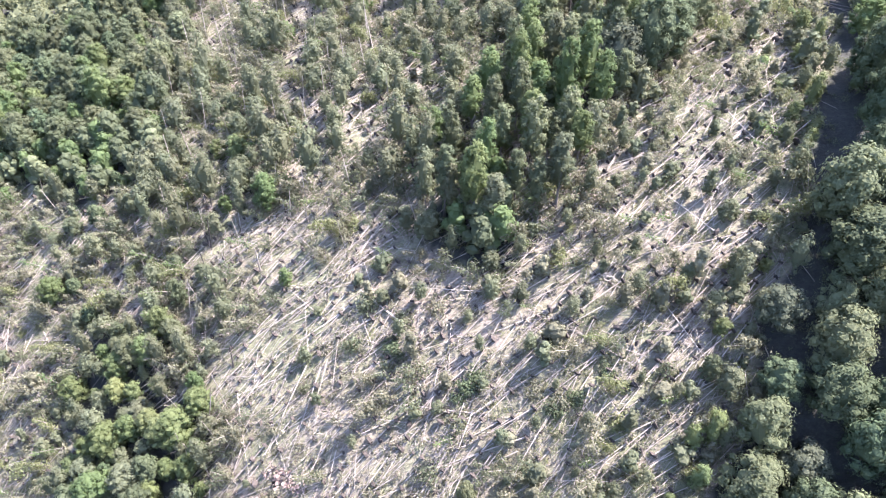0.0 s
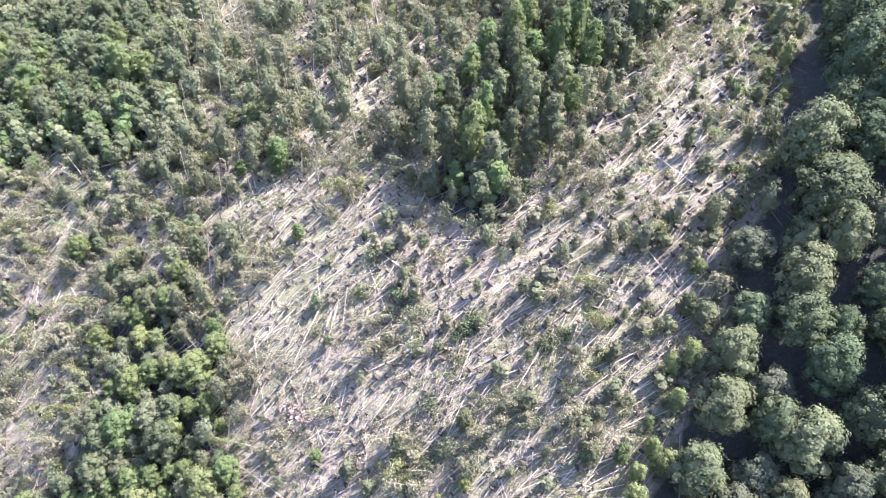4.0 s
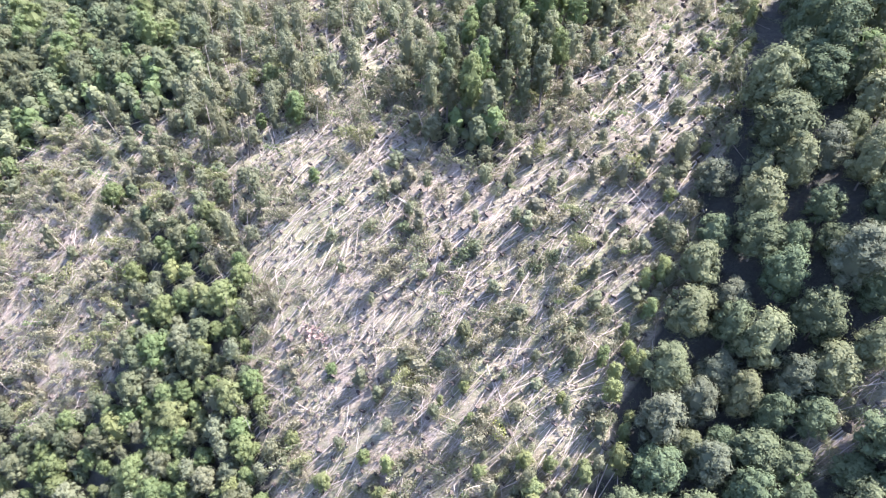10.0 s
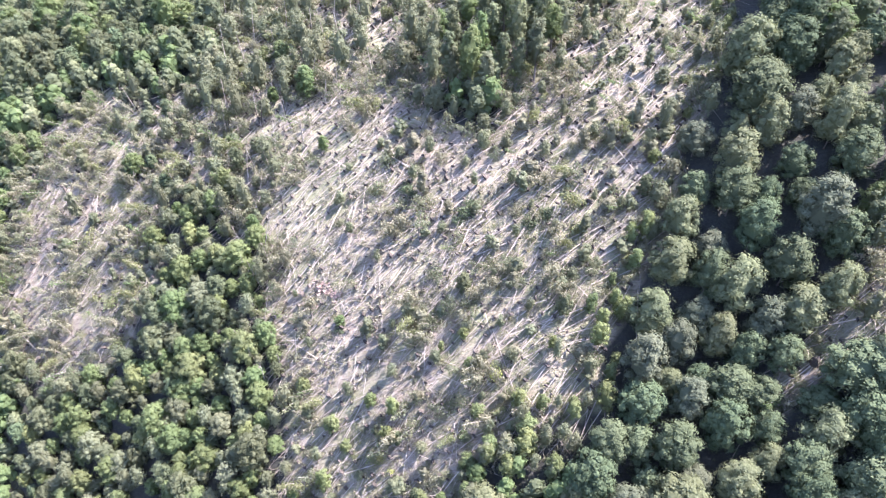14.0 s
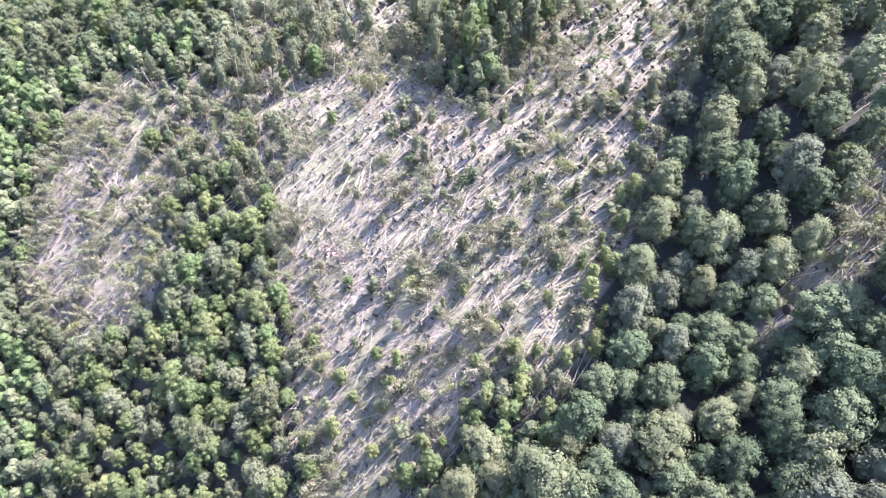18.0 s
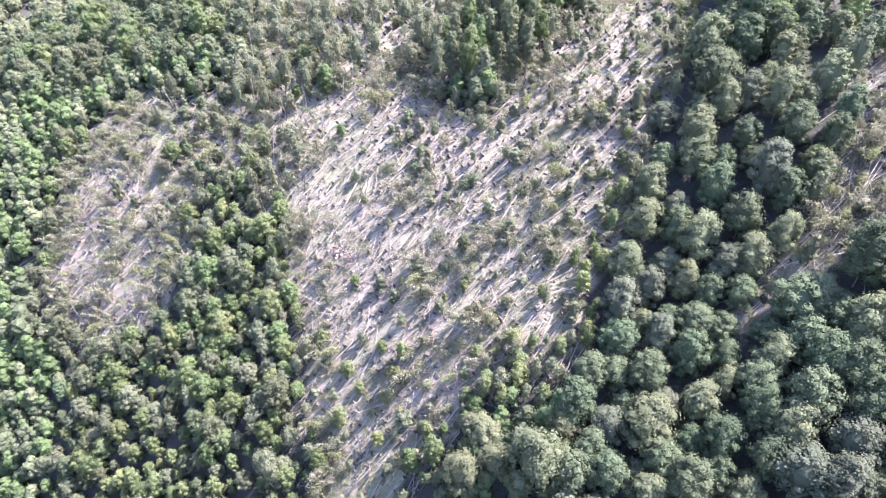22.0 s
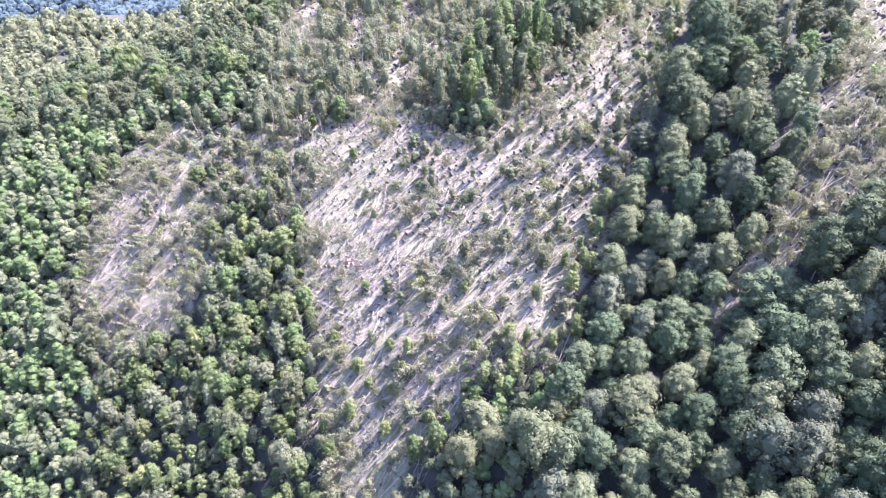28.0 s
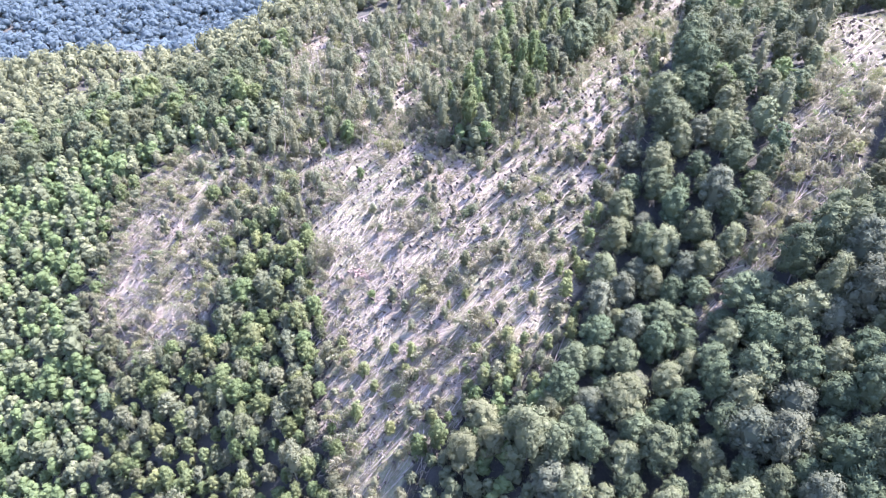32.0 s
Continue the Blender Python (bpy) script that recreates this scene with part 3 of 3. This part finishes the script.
def crest_line(x):
    return 204 - 0.22 * min(max(x + 105, -150), 0) + min(max(x + 105, 0), 45) * 1.1 + max(x + 60, 0) * 2.4


def crest_wood(x, y):
    return in_view(x, y, 5) and y < crest_line(x) + 22 and not (x < -30 and y < 178) and not (thinned(x, y) and y < 206)


pts = scatter((-340, 60, 230, 400), 5.0, lambda x, y: crest_wood(x, y) and (y > 178 or x < -175 or x > 150), rng, 40000)
far_crowns(pts, 2.9, 90, rng, M_FAR, "woods_on_the_crest", "closed broadleaf wood over the crest of the hill")
LIGHT = tree_kind("light", M_FOREST, 4, lambda k: (160 + k, R1.uniform(9.5, 12.5), R1.uniform(3.4, 4.2), 1.5, 11, 330, 0.52, 0.82, 1.0, 0.0))
pts = scatter((-120, -150, 110, -28), 4.7, lambda x, y: y < -33 or not in_view(x, y), rng, 9000)
joined_trees("woods_down_the_slope", LIGHT, pts, 0.75, 1.25, "closed broadleaf wood further down the slope", M_FOREST)
# slope beyond the crest; its haze is in the leaf colour, not the air
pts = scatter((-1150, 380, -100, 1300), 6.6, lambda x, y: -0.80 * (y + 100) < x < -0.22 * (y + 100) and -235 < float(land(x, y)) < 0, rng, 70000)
far_crowns(pts, 7.0, 44, rng, M_VALLEY, "woods_across_the_valley", "wooded slope across the valley, leaves tinted with blue haze", 0.62)

# ---------------------------------------------------------------- windthrow
WIND = 34.0                        # the stems lie along this bearing, roots uphill


def fell(r, x=0.0, y=0.0):
    return radians(WIND + 30 * noise.noise(Vector((x / 8, y / 8, 2.2))) + r.normal(0, 10) + (r.normal(0, 45) if r.random() < (0.55 if x > 70 else 0.2) else 0))


def lying_tree(seed):
    """One thrown tree, butt at the origin, lying along +x: stem, root plate, bare branches, withered leaves."""
    r = np.random.default_rng(seed)
    L, th = r.uniform(9, 19), r.uniform(0.05, 0.11)
    n = 6
    q = np.linspace(0, 1, n)
    line = np.stack([q * L, 0.25 * np.sin(q * 3 + seed) * q, 0.12 * np.cos(q * 4 + seed) + 0.1], 1)
    trunk = tube(line, th * (1 - 0.8 * q), 6)
    rp = []
    rad = r.uniform(0.42, 0.74)
    lump = 1 + 0.22 * np.sin(BALL_V[:, 1:2] * 4 + seed) * np.cos(BALL_V[:, 2:3] * 4 + 2 * seed) + r.normal(0, 0.07, (len(BALL_V), 1))
    rp.append((BALL_V * lump * np.array([0.55, 1.0, 1.0]) * rad + np.array([-0.1, 0, 0]), BALL_F))
    for k in range(3):
        a = r.uniform(0, 6.28)
        e = np.array([r.uniform(-0.5, 0.1), rad * 1.5 * math.cos(a), rad * 1.5 * math.sin(a)])
        rp.append(tube([(0, 0, 0), e * 0.6, e], [0.08, 0.05, 0.015], 3))
    br, leaf_at = [], []
    for k in range(9):
        s = r.uniform(0.4, 1.0)
        p = np.array([np.interp(s, q, line[:, j]) for j in range(3)])
        a = r.uniform(0, 6.28)
        le = r.uniform(0.7, 2.2) * (1.25 - 0.6 * s)
        d = unit(np.array([0.7, math.cos(a), 0.55 * math.sin(a) + 0.15]))
        e = p + d * le
        br.append(tube([p, (p + e) / 2 + (0, 0, 0.08), e], [0.045, 0.032, 0.012], 3))
        leaf_at += [p + d * le * t for t in r.uniform(0.4, 1.05, 6)]
    leaf_at = np.array(leaf_at) + r.normal(0, 0.14, (len(leaf_at), 3))
    lv = leaf_quads(leaf_at, unit(r.normal(size=leaf_at.shape) + (0, 0, 0.8)), r.uniform(0.12, 0.26, len(leaf_at)), r)
    return L, {"trunk": trunk, "root_plate": join(rp), "branch_tangle": join(br), "withered_foliage": lv}


LYING = [lying_tree(200 + k) for k in range(14)]
LOOK = {"trunk": M_LOG, "root_plate": M_SOIL, "branch_tangle": M_TWIG, "withered_foliage": M_DRY}
LYING_MESH = [{n: np_mesh("lying_" + n, *c, LOOK[n]) for n, c in parts.items()} for L, parts in LYING]


def lying_pose(x, y, ang, L, lift, roll):
    """Butt at x, y; the stem runs down the bearing along the slope."""
    tx, ty = x - math.cos(ang) * L, y - math.sin(ang) * L
    zs = [soil(x + (tx - x) * k / 6, y + (ty - y) * k / 6) for k in range(7)]
    a, b = np.polyfit(np.arange(7) / 6, zs, 1)
    up = max(0.0, max(z - (b + a * k / 6) for k, z in enumerate(zs)) * 0.85)
    o = Vector((x, y, b + up + lift))
    ex = Vector((tx - x, ty - y, a)).normalized()
    ey = Vector((0, 0, 1)).cross(ex).normalized()
    ez = ex.cross(ey)
    return Matrix(((ex.x, ey.x, ez.x, o.x), (ex.y, ey.y, ez.y, o.y), (ex.z, ey.z, ez.z, o.z), (0, 0, 0, 1))) @ pose(0, 0, 0, roll)


def blown(x, y):
    if (x > 70 and y < 120 or x > 26 and y > 98) and rng.random() < 0.72:
        return False
    return open_land(x, y) or (thinned(x, y) and y < 208 and (inside(CORRIDOR, x, y) or rng.random() < 0.75))


spots = [p for p in scatter((-126, -8, 130, 200), 1.55, blown, rng, 60000) if noise.noise(Vector((p[0] / 7, p[1] / 7, 9.0))) > -0.25 - 0.4 * (rng.random() < 0.5)]
spots.sort(key=lambda p: math.hypot(p[0] + 4, p[1] - 58))
groups = {n: [] for n in LOOK}
for k, (x, y) in enumerate(spots):
    v = int(rng.integers(len(LYING)))
    L, parts = LYING[v]
    s = rng.uniform(0.65, 1.15)
    m = lying_pose(x, y, fell(rng, x, y), L * s, rng.uniform(0.12, 0.7 if x < 5 else 1.0), rng.uniform(0, 360)) @ Matrix.Diagonal((s, s, s, 1))
    rooted = rng.random() < 0.8
    if k < 298:
        root = new("fallen_tree")
        root.empty_display_size = 0.3
        for n in LOOK:
            if n != "root_plate" or rooted:
                tagged(part(n, LYING_MESH[v][n], root, {"root_plate": "dark earthy root plate", "withered_foliage": "withered grey-green leaves"}.get(n, "")), kind="stuff" if n in ("branch_tangle", "withered_foliage") else "")
        root.matrix_basis = m
        tagged(root, "bleached wind-thrown tree lying down the slope" + (" with its root plate upturned" if rooted else ", snapped at the butt"), "fallen tree", "windthrown trees")
    else:
        for n in LOOK:
            if n == "trunk" or (n == "root_plate" and rooted) or (n in ("branch_tangle", "withered_foliage") and (k < 1300 and k % 2 or rng.random() < 0.2)):
                groups[n].append(moved(parts[n], m))
for n, label in (("trunk", "mass of bleached trunks thrown one way by the storm"), ("root_plate", "dark upturned root plates"), ("branch_tangle", "bare broken branches on thrown trunks"),
                 ("withered_foliage", "withered grey-green foliage of thrown trees")):
    tagged(new("windthrow_" + n, np_mesh("windthrow_" + n, *join(groups[n]), LOOK[n])), label, "fallen trees", kind="stuff")

# loose sticks on the ground
chunks = []
for x, y in zip(rng.uniform(-122, 130, 27000), rng.uniform(-8, 172, 27000)):
    if open_land(x, y):
        a, le = fell(rng, x, y) + rng.normal(0, 0.4), rng.uniform(0.8, 5.0)
        e = (x - math.cos(a) * le, y - math.sin(a) * le)
        chunks.append(tube([(x, y, soil(x, y) + rng.uniform(0.02, 0.35)), (*e, soil(*e) + rng.uniform(0.02, 0.35))], [rng.uniform(0.025, 0.06), 0.02], 3))
tagged(new("loose_sticks", np_mesh("loose_sticks", *join(chunks), M_TWIG)), "loose pale sticks and splinters on the slope", "sticks", kind="stuff")


# flakes of bark, leaf litter and splinters
n = 26000
xs, ys = rng.uniform(-122, 100, n), rng.uniform(-6, 130, n)
ok = [k for k in range(n) if open_land(xs[k], ys[k])]
at = np.array([(xs[k], ys[k], soil(xs[k], ys[k]) + rng.uniform(0.03, 0.22)) for k in ok])
nr = unit(np.array([-0.35, -0.5, 1.0]) + 0.5 * rng.normal(size=at.shape))
tagged(new("bark_litter", np_mesh("bark_litter", *leaf_quads(at, nr, rng.uniform(0.07, 0.22, len(ok)), rng), M_LITTER)), "flakes of bark and dry litter on the slope", "litter", kind="stuff")


# ---------------------------------------------------------------- bowed and leaning trees
def bowed_tree(seed):
    """A slender tree bent over by the storm: one to three bowed stems with hanging feathery leaves along them, tips towards +x."""
    r = np.random.default_rng(seed)
    stems, tufts = [], []
    for j in range(int(r.integers(1, 4))):
        h, reach = r.uniform(3.5, 7.5), r.uniform(1.0, 6.0)
        side, sink = r.normal(0, 0.9), r.uniform(0.0, 0.35)
        q = np.linspace(0, 1, 6)
        line = np.stack([reach * q ** 1.5 + 0.4 * j * r.normal(), side * q + 0.3 * np.sin(3 * q + j), h * (q - sink * q ** 3) - 0.4], 1)
        stems.append(tube(line, 0.075 * (1 - 0.85 * q) + 0.008, 4))
        n = int(r.integers(130, 230))
        k = r.uniform(0.25, 1.0, n) ** 0.8
        p = np.stack([np.interp(k, q, line[:, c]) for c in range(3)], 1)
        wide = 0.75 * np.sin(np.clip(k * 3.0, 0, 3.0))[:, None] + 0.15
        off = r.normal(size=(n, 3)) * wide * np.array([0.8, 0.8, 0.55]) - np.array([0, 0, 0.25])
        tufts.append(leaf_points(p + off, unit(off + np.array([0, 0, 0.45]) + 0.3 * r.normal(size=(n, 3))), r.uniform(0.13, 0.30, n), r, 0.5))
    return join(stems), join(tufts)


BOWED = [bowed_tree(400 + k) for k in range(10)]
BOWED_LEAF = [M_DRY, M_THIN, M_DRY, M_THIN, M_BUSH, M_THIN, M_DRY, M_YOUNG, M_THIN, M_DRY]
BOWED_MESH = [(np_mesh("bowed_stem", *a, M_TWIG), np_mesh("bowed_leaves", *b, BOWED_LEAF[k])) for k, (a, b) in enumerate(BOWED)]


def bowed_land(x, y):
    if not (open_land(x, y) or (thinned(x, y) and y < 190)):
        return False
    fringe = 0.0 if open_land(x + 7, y) and open_land(x - 7, y) and open_land(x, y - 7) and open_land(x, y + 6) else 0.28
    bias = 0.20 if inside(CORRIDOR, x, y) else 0.14 if x < -48 or not open_land(x, y) else (0.42 if x > 72 else 0.2 if x > 26 and y > 98 else -0.08 if x > 16 and y > 40 else -0.18)
    return 0.9 * noise.fractal(Vector((x / 10, y / 10, 6.4)), 1.0, 2.0, 3) + fringe + bias > rng.uniform(0.05, 0.5)


bowed_spots = scatter((-124, -8, 126, 190), 2.2, bowed_land, rng, 26000)
bowed_spots.sort(key=lambda p: math.hypot(p[0] + 15, p[1] - 60))
rest = {M_DRY: [], M_THIN: [], M_BUSH: [], M_YOUNG: []}
rest_stems = []
for k, (x, y) in enumerate(bowed_spots[:1400]):
    v = int(rng.integers(len(BOWED)))
    turn = math.degrees(fell(rng, x, y)) + 180 + rng.normal(0, 25)
    m = tree_pose(x, y, rng.uniform(0.55, 1.15), rng.uniform(0.8, 1.15), turn)
    if k < 300:
        root = new("leaning_tree")
        root.empty_display_size = 0.3
        part("stem", BOWED_MESH[v][0], root)
        tagged(part("hanging_foliage", BOWED_MESH[v][1], root), kind="stuff")
        root.matrix_basis = m
        tagged(root, "slender tree bowed over by the storm, grey-green hanging leaves" if BOWED_LEAF[v] is not M_DRY else "slender tree bowed over by the storm, withered yellowish leaves", "leaning tree", "leaning trees")
    else:
        rest_stems.append(moved(BOWED[v][0], m))
        rest[BOWED_LEAF[v]].append(moved(BOWED[v][1], m))
tagged(new("leaning_stems", np_mesh("leaning_stems", *join(rest_stems), M_TWIG)), "pale stems of slender trees bowed over by the storm", "leaning trees", kind="stuff")
for mat, chunks in rest.items():
    if chunks:
        tagged(new("leaning_foliage", np_mesh("leaning_foliage", *join(chunks), mat)), "hanging leaves of trees bowed over by the storm", "leaning trees", kind="stuff")


# ---------------------------------------------------------------- undergrowth
def mound(r, radius, height, n, size):
    d = r.normal(size=(n, 3))
    d[:, 2] = np.abs(d[:, 2])
    d = unit(d)
    lump = 1 + 0.35 * np.sin(4 * d[:, :1] + r.uniform(0, 6)) * np.sin(4 * d[:, 1:2] + r.uniform(0, 6))
    pos = d * lump * r.uniform(0.4, 1.1, (n, 1)) * np.array([radius, radius, height])
    return leaf_quads(pos, unit(d + 0.6 * r.normal(size=(n, 3))), size * r.uniform(0.5, 1.3, n), r)


def brush_land(x, y):
    return open_land(x, y) or (y < 175 and thinned(x, y))


def share(x, y, bias):
    """How much of the ground the brush covers here: most to the right and low down, least in the bare middle."""
    return bias + 0.7 * noise.noise(Vector((x / 3.2, y / 3.2, 4.4))) + 0.9 * noise.fractal(Vector((x / 11, y / 11, 1.7)), 1.0, 2.0, 3) + 0.010 * min(max(x, -25), 40) + 0.018 * max(0, 45 - y) + (0.40 if x < -50 else 0.5 if x > 70 or x > 26 and y > 98 else 0.0) + (0.0 if open_land(x + 7, y) and open_land(x - 7, y) and open_land(x, y - 8) else 0.4)


for name, mat, tries, test, label in (
        ("brambles", M_BUSH, 15000, lambda x, y: brush_land(x, y) and rng.random() < share(x, y, 0.27), "fresh green bramble and grass between the trunks"),
        ("withered_brush", M_DRY, 14000, lambda x, y: brush_land(x, y) and rng.random() < share(x, y, 0.45), "withered grey-green brush between the trunks"),
        ("leafy_brush", M_THIN, 15000, lambda x, y: brush_land(x, y) and rng.random() < share(x, y, 0.27), "grey-green leafy brush between the trunks"),
        ("forest_undergrowth", M_FOREST, 4500, lambda x, y: in_view(x, y) and not open_land(x, y), "low undergrowth beneath the trees")):
    chunks = []
    for x, y in zip(rng.uniform(-126, 132, tries), rng.uniform(-10, 172, tries)):
        if test(x, y):
            q = rng.uniform(0.25, 0.6) if rng.random() < 0.62 else rng.uniform(0.7, 1.45)
            c = mound(rng, q, q * rng.uniform(0.6, 1.3), 18 if q < 0.65 else int(92 * q), 0.095)
            chunks.append((c[0] + (x, y, soil(x, y)), c[1]))
    tagged(new(name, np_mesh(name, *join(chunks), mat)), label, "undergrowth", kind="stuff")


def green_share(x, y):
    return share(x, y, -0.1)


BUSH = [np_mesh("bush_leaves", *mound(np.random.default_rng(300 + k), 1.5, 1.7, 380, 0.15), (M_BUSH, M_THIN, M_DRY, M_THIN)[k]) for k in range(4)]
LIME = np_mesh("lime_bush_leaves", *mound(np.random.default_rng(310), 1.4, 1.8, 420, 0.13), M_LIME)
for x, y in scatter((-116, -8, 84, 130), 3.6, lambda x, y: open_land(x, y) and green_share(x, y) > 0.0, rng, 4000)[:160]:
    bush = new("bush", LIME if rng.random() < 0.02 else BUSH[int(rng.integers(4))])
    s = rng.uniform(0.6, 1.5)
    bush.matrix_basis = tree_pose(x, y, s, rng.uniform(0.8, 1.3), rng.uniform(0, 360))
    tagged(bush, "lime-green bush in the blowdown" if bush.data is LIME else "grey-green leafy bush in the blowdown", "bush", "bushes in the blowdown")


# ---------------------------------------------------------------- single landmarks
def long_trunk(ax, ay, bx, by, thick, mat, label, lift=0.35):
    """A trunk that lies from a to b."""
    n = 7
    q = np.linspace(0, 1, n)
    xs, ys = ax + (bx - ax) * q, ay + (by - ay) * q
    za, zb = soil(ax, ay), soil(bx, by)
    bulge = max(0.0, max(soil(x, y) - (za + (zb - za) * k) for x, y, k in zip(xs, ys, q)))
    pts = np.stack([xs + 0.06 * np.sin(q * 5), ys + 0.06 * np.cos(q * 7), za + (zb - za) * q + bulge * 0.7 + lift], 1)
    o = pts[0].copy()
    ob = new("fallen_log", np_mesh("fallen_log", *tube(pts - o, thick * (1 - 0.6 * q), 7), mat))
    ob.location = o
    return tagged(ob, label, "fallen tree", "single fallen logs")


PALE, DARK = "long pale barkless trunk lying across the others", "long dark trunk lying on pale litter"
for ax, ay, bx, by, th, dark in ((-6.2, 69.9, -14.7, 77.8, 0.22, 0), (-6.8, 71.1, -18.8, 63.7, 0.2, 1), (53.5, 75.7, 45.0, 78.3, 0.26, 0), (5.1, 55.8, -6.2, 58.7, 0.2, 0),
                                 (39.7, 61.4, 31.4, 62.7, 0.24, 1), (-74.7, 80.8, -83.8, 82.5, 0.2, 0), (62.3, 22.5, 56.5, 19.8, 0.22, 0), (63.0, 23.6, 57.0, 21.2, 0.16, 0), (64.2, 24.6, 58.8, 21.6, 0.14, 1)):
    long_trunk(ax, ay, bx, by, th, M_CHAR if dark else M_LOG, DARK if dark else PALE)
for k in range(12):
    a, le = rng.uniform(0, 6.28) if k % 3 else radians(rng.normal(205, 14)), rng.uniform(1.5, 6.0)
    long_trunk(26 + rng.normal(0, 0.4), 71.6 + rng.normal(0, 0.4), 26 + math.cos(a) * le, 71.6 + math.sin(a) * le, rng.uniform(0.06, 0.11), M_TWIG, "pale trunk in a star-shaped tangle", rng.uniform(0.3, 0.7))
for ax, ay, bx, by in ((3.6, 21.2, -5.0, 22.4), (3.0, 24.2, 1.2, 18.0), (2.0, 24.0, 2.8, 17.6), (0.6, 23.6, 3.2, 18.2), (-2.6, 23.8, 3.0, 17.2), (-4.5, 20.0, 2.6, 25.0), (-6.5, 26.0, -8.4, 15.0), (-7.4, 26.4, -9.6, 16.4)):
    long_trunk(ax, ay, bx, by, 0.11, M_TWIG, "pale trunk in a criss-cross pile on bare soil", 0.45)


def snag(x, y, height, thick, mat, label, lean=0.06):
    """A dead standing stem with a broken top and a few stubs."""
    r = np.random.default_rng(int(1000 + x * 7 + y))
    q = np.linspace(0, 1, 5)
    dx, dy = r.uniform(-lean, lean, 2)
    pts = np.stack([dx * height * q, dy * height * q, height * q - 0.5], 1)
    root = new("snag")
    root.location = (x, y, soil(x, y))
    part("stem", np_mesh("snag_stem", *tube(pts, thick * (1 - 0.6 * q), 6), mat), root)
    for k in range(2):
        z = height * r.uniform(0.45, 0.95)
        a = r.uniform(0, 6.28)
        e = np.array([math.cos(a), math.sin(a), 0.5]) * r.uniform(0.4, 1.1)
        b = np.array([dx * z, dy * z, z - 0.5])
        part("stub", np_mesh("snag_stub", *tube([b, b + e], [thick * 0.3, thick * 0.08], 4), mat), root)
    return tagged(root, label, "dead tree", "dead standing stems")


snag(10.0, 44.5, 4.2, 0.34, M_CHAR, "dark broken stump standing alone among fallen trunks", 0.03)
for x, y, h in ((-34.4, 84.8, 8), (-41.1, 78.6, 7), (-38, 70, 6), (-46, 92, 8), (-30, 95, 7), (-108, 92, 6), (-103, 100, 5), (-100, 88, 5)):
    snag(x, y, h, 0.16, M_CHAR if x < -36 else M_LOG, "bare leaning dead stem without branches", 0.14)
for x, y in scatter((-58, 36, -28, 100), 3.2, lambda x, y: not (ragged(CLEARING, x - 6, y) and ragged(CLEARING, x + 6, y)) and (open_land(x, y) or open_land(x + 6, y)), rng, 1500)[:44]:
    snag(x, y, rng.uniform(5, 10), rng.uniform(0.07, 0.12), M_LOG if rng.random() < 0.7 else M_CHAR, "bare leaning dead stem without branches", 0.28)
for x, y in scatter((-118, 50, -66, 114), 6.0, lambda x, y: ragged(LEFT_CLEARING, x, y), rng, 900)[:22]:
    snag(x, y, rng.uniform(4, 8), rng.uniform(0.06, 0.11), M_LOG, "bare leaning dead stem without branches", 0.35)
for x, y in scatter((-70, 92, 10, 165), 4.0, lambda x, y: inside(CORRIDOR, x + 6, y) or (x < -20 and thinned(x, y)), rng, 900)[:66]:
    snag(x, y, rng.uniform(6, 11), rng.uniform(0.09, 0.14), M_LOG, "pale bare standing stem in the thinned wood", 0.16)

SHADY = [np_mesh("shrub_leaves", *mound(np.random.default_rng(320 + k), 1.5, 1.5, 700, 0.14), M_BIG) for k in range(2)]
for k, (x, y, q) in enumerate(((4.2, 59.6, 1.5), (5.4, 60.9, 1.2), (2.6, 58.4, 1.1), (-8.5, 67.4, 1.2), (-7.3, 66, 0.9), (17.1, 54.4, 1.3), (20, 55.5, 1.2), (24.8, 58.3, 1.0), (27.2, 56.3, 0.9), (-22.3, 44, 0.9))):
    shrub = new("shrub", SHADY[k % 2])
    shrub.matrix_basis = tree_pose(x, y, q, rng.uniform(0.7, 1.1), rng.uniform(0, 360))
    tagged(shrub, "dense dark green shrub on pale litter", "shrub", "dark shrubs")
bush = new("bush", LIME)
bush.matrix_basis = tree_pose(10.0, 30.2, 1.25, 1.2, 40)
tagged(bush, "bright lime-green bush in the blowdown", "bush", "bushes in the blowdown")
place_tree("small_tree", YOUNG, -22.3, 45.0, 0.42, "small dark green tree alone among fallen trunks", "tree", "")
for x, y, q in ((-27, 53, 2.6), (-24, 51, 2.0), (-29, 50, 1.8), (-48, 101, 1.5)):
    dead = new("dead_brush", np_mesh("dead_brush", *mound(rng, 1.0, 0.5, 160, 0.14), M_RUST))
    dead.matrix_basis = tree_pose(x, y, q, 0.8, 0)
    tagged(dead, "rusty brown dead brush on the ground", "brush", kind="stuff")
rp = new("root_plate", np_mesh("root_plate", *LYING[3][1]["root_plate"], M_SOIL))
rp.matrix_basis = pose(63.2, 23.8, soil(63.2, 23.8) + 0.9, 0, 20, 25) @ Matrix.Scale(2.6, 4)
tagged(rp, "big upturned root plate of dark earth in the lane", "root plate")
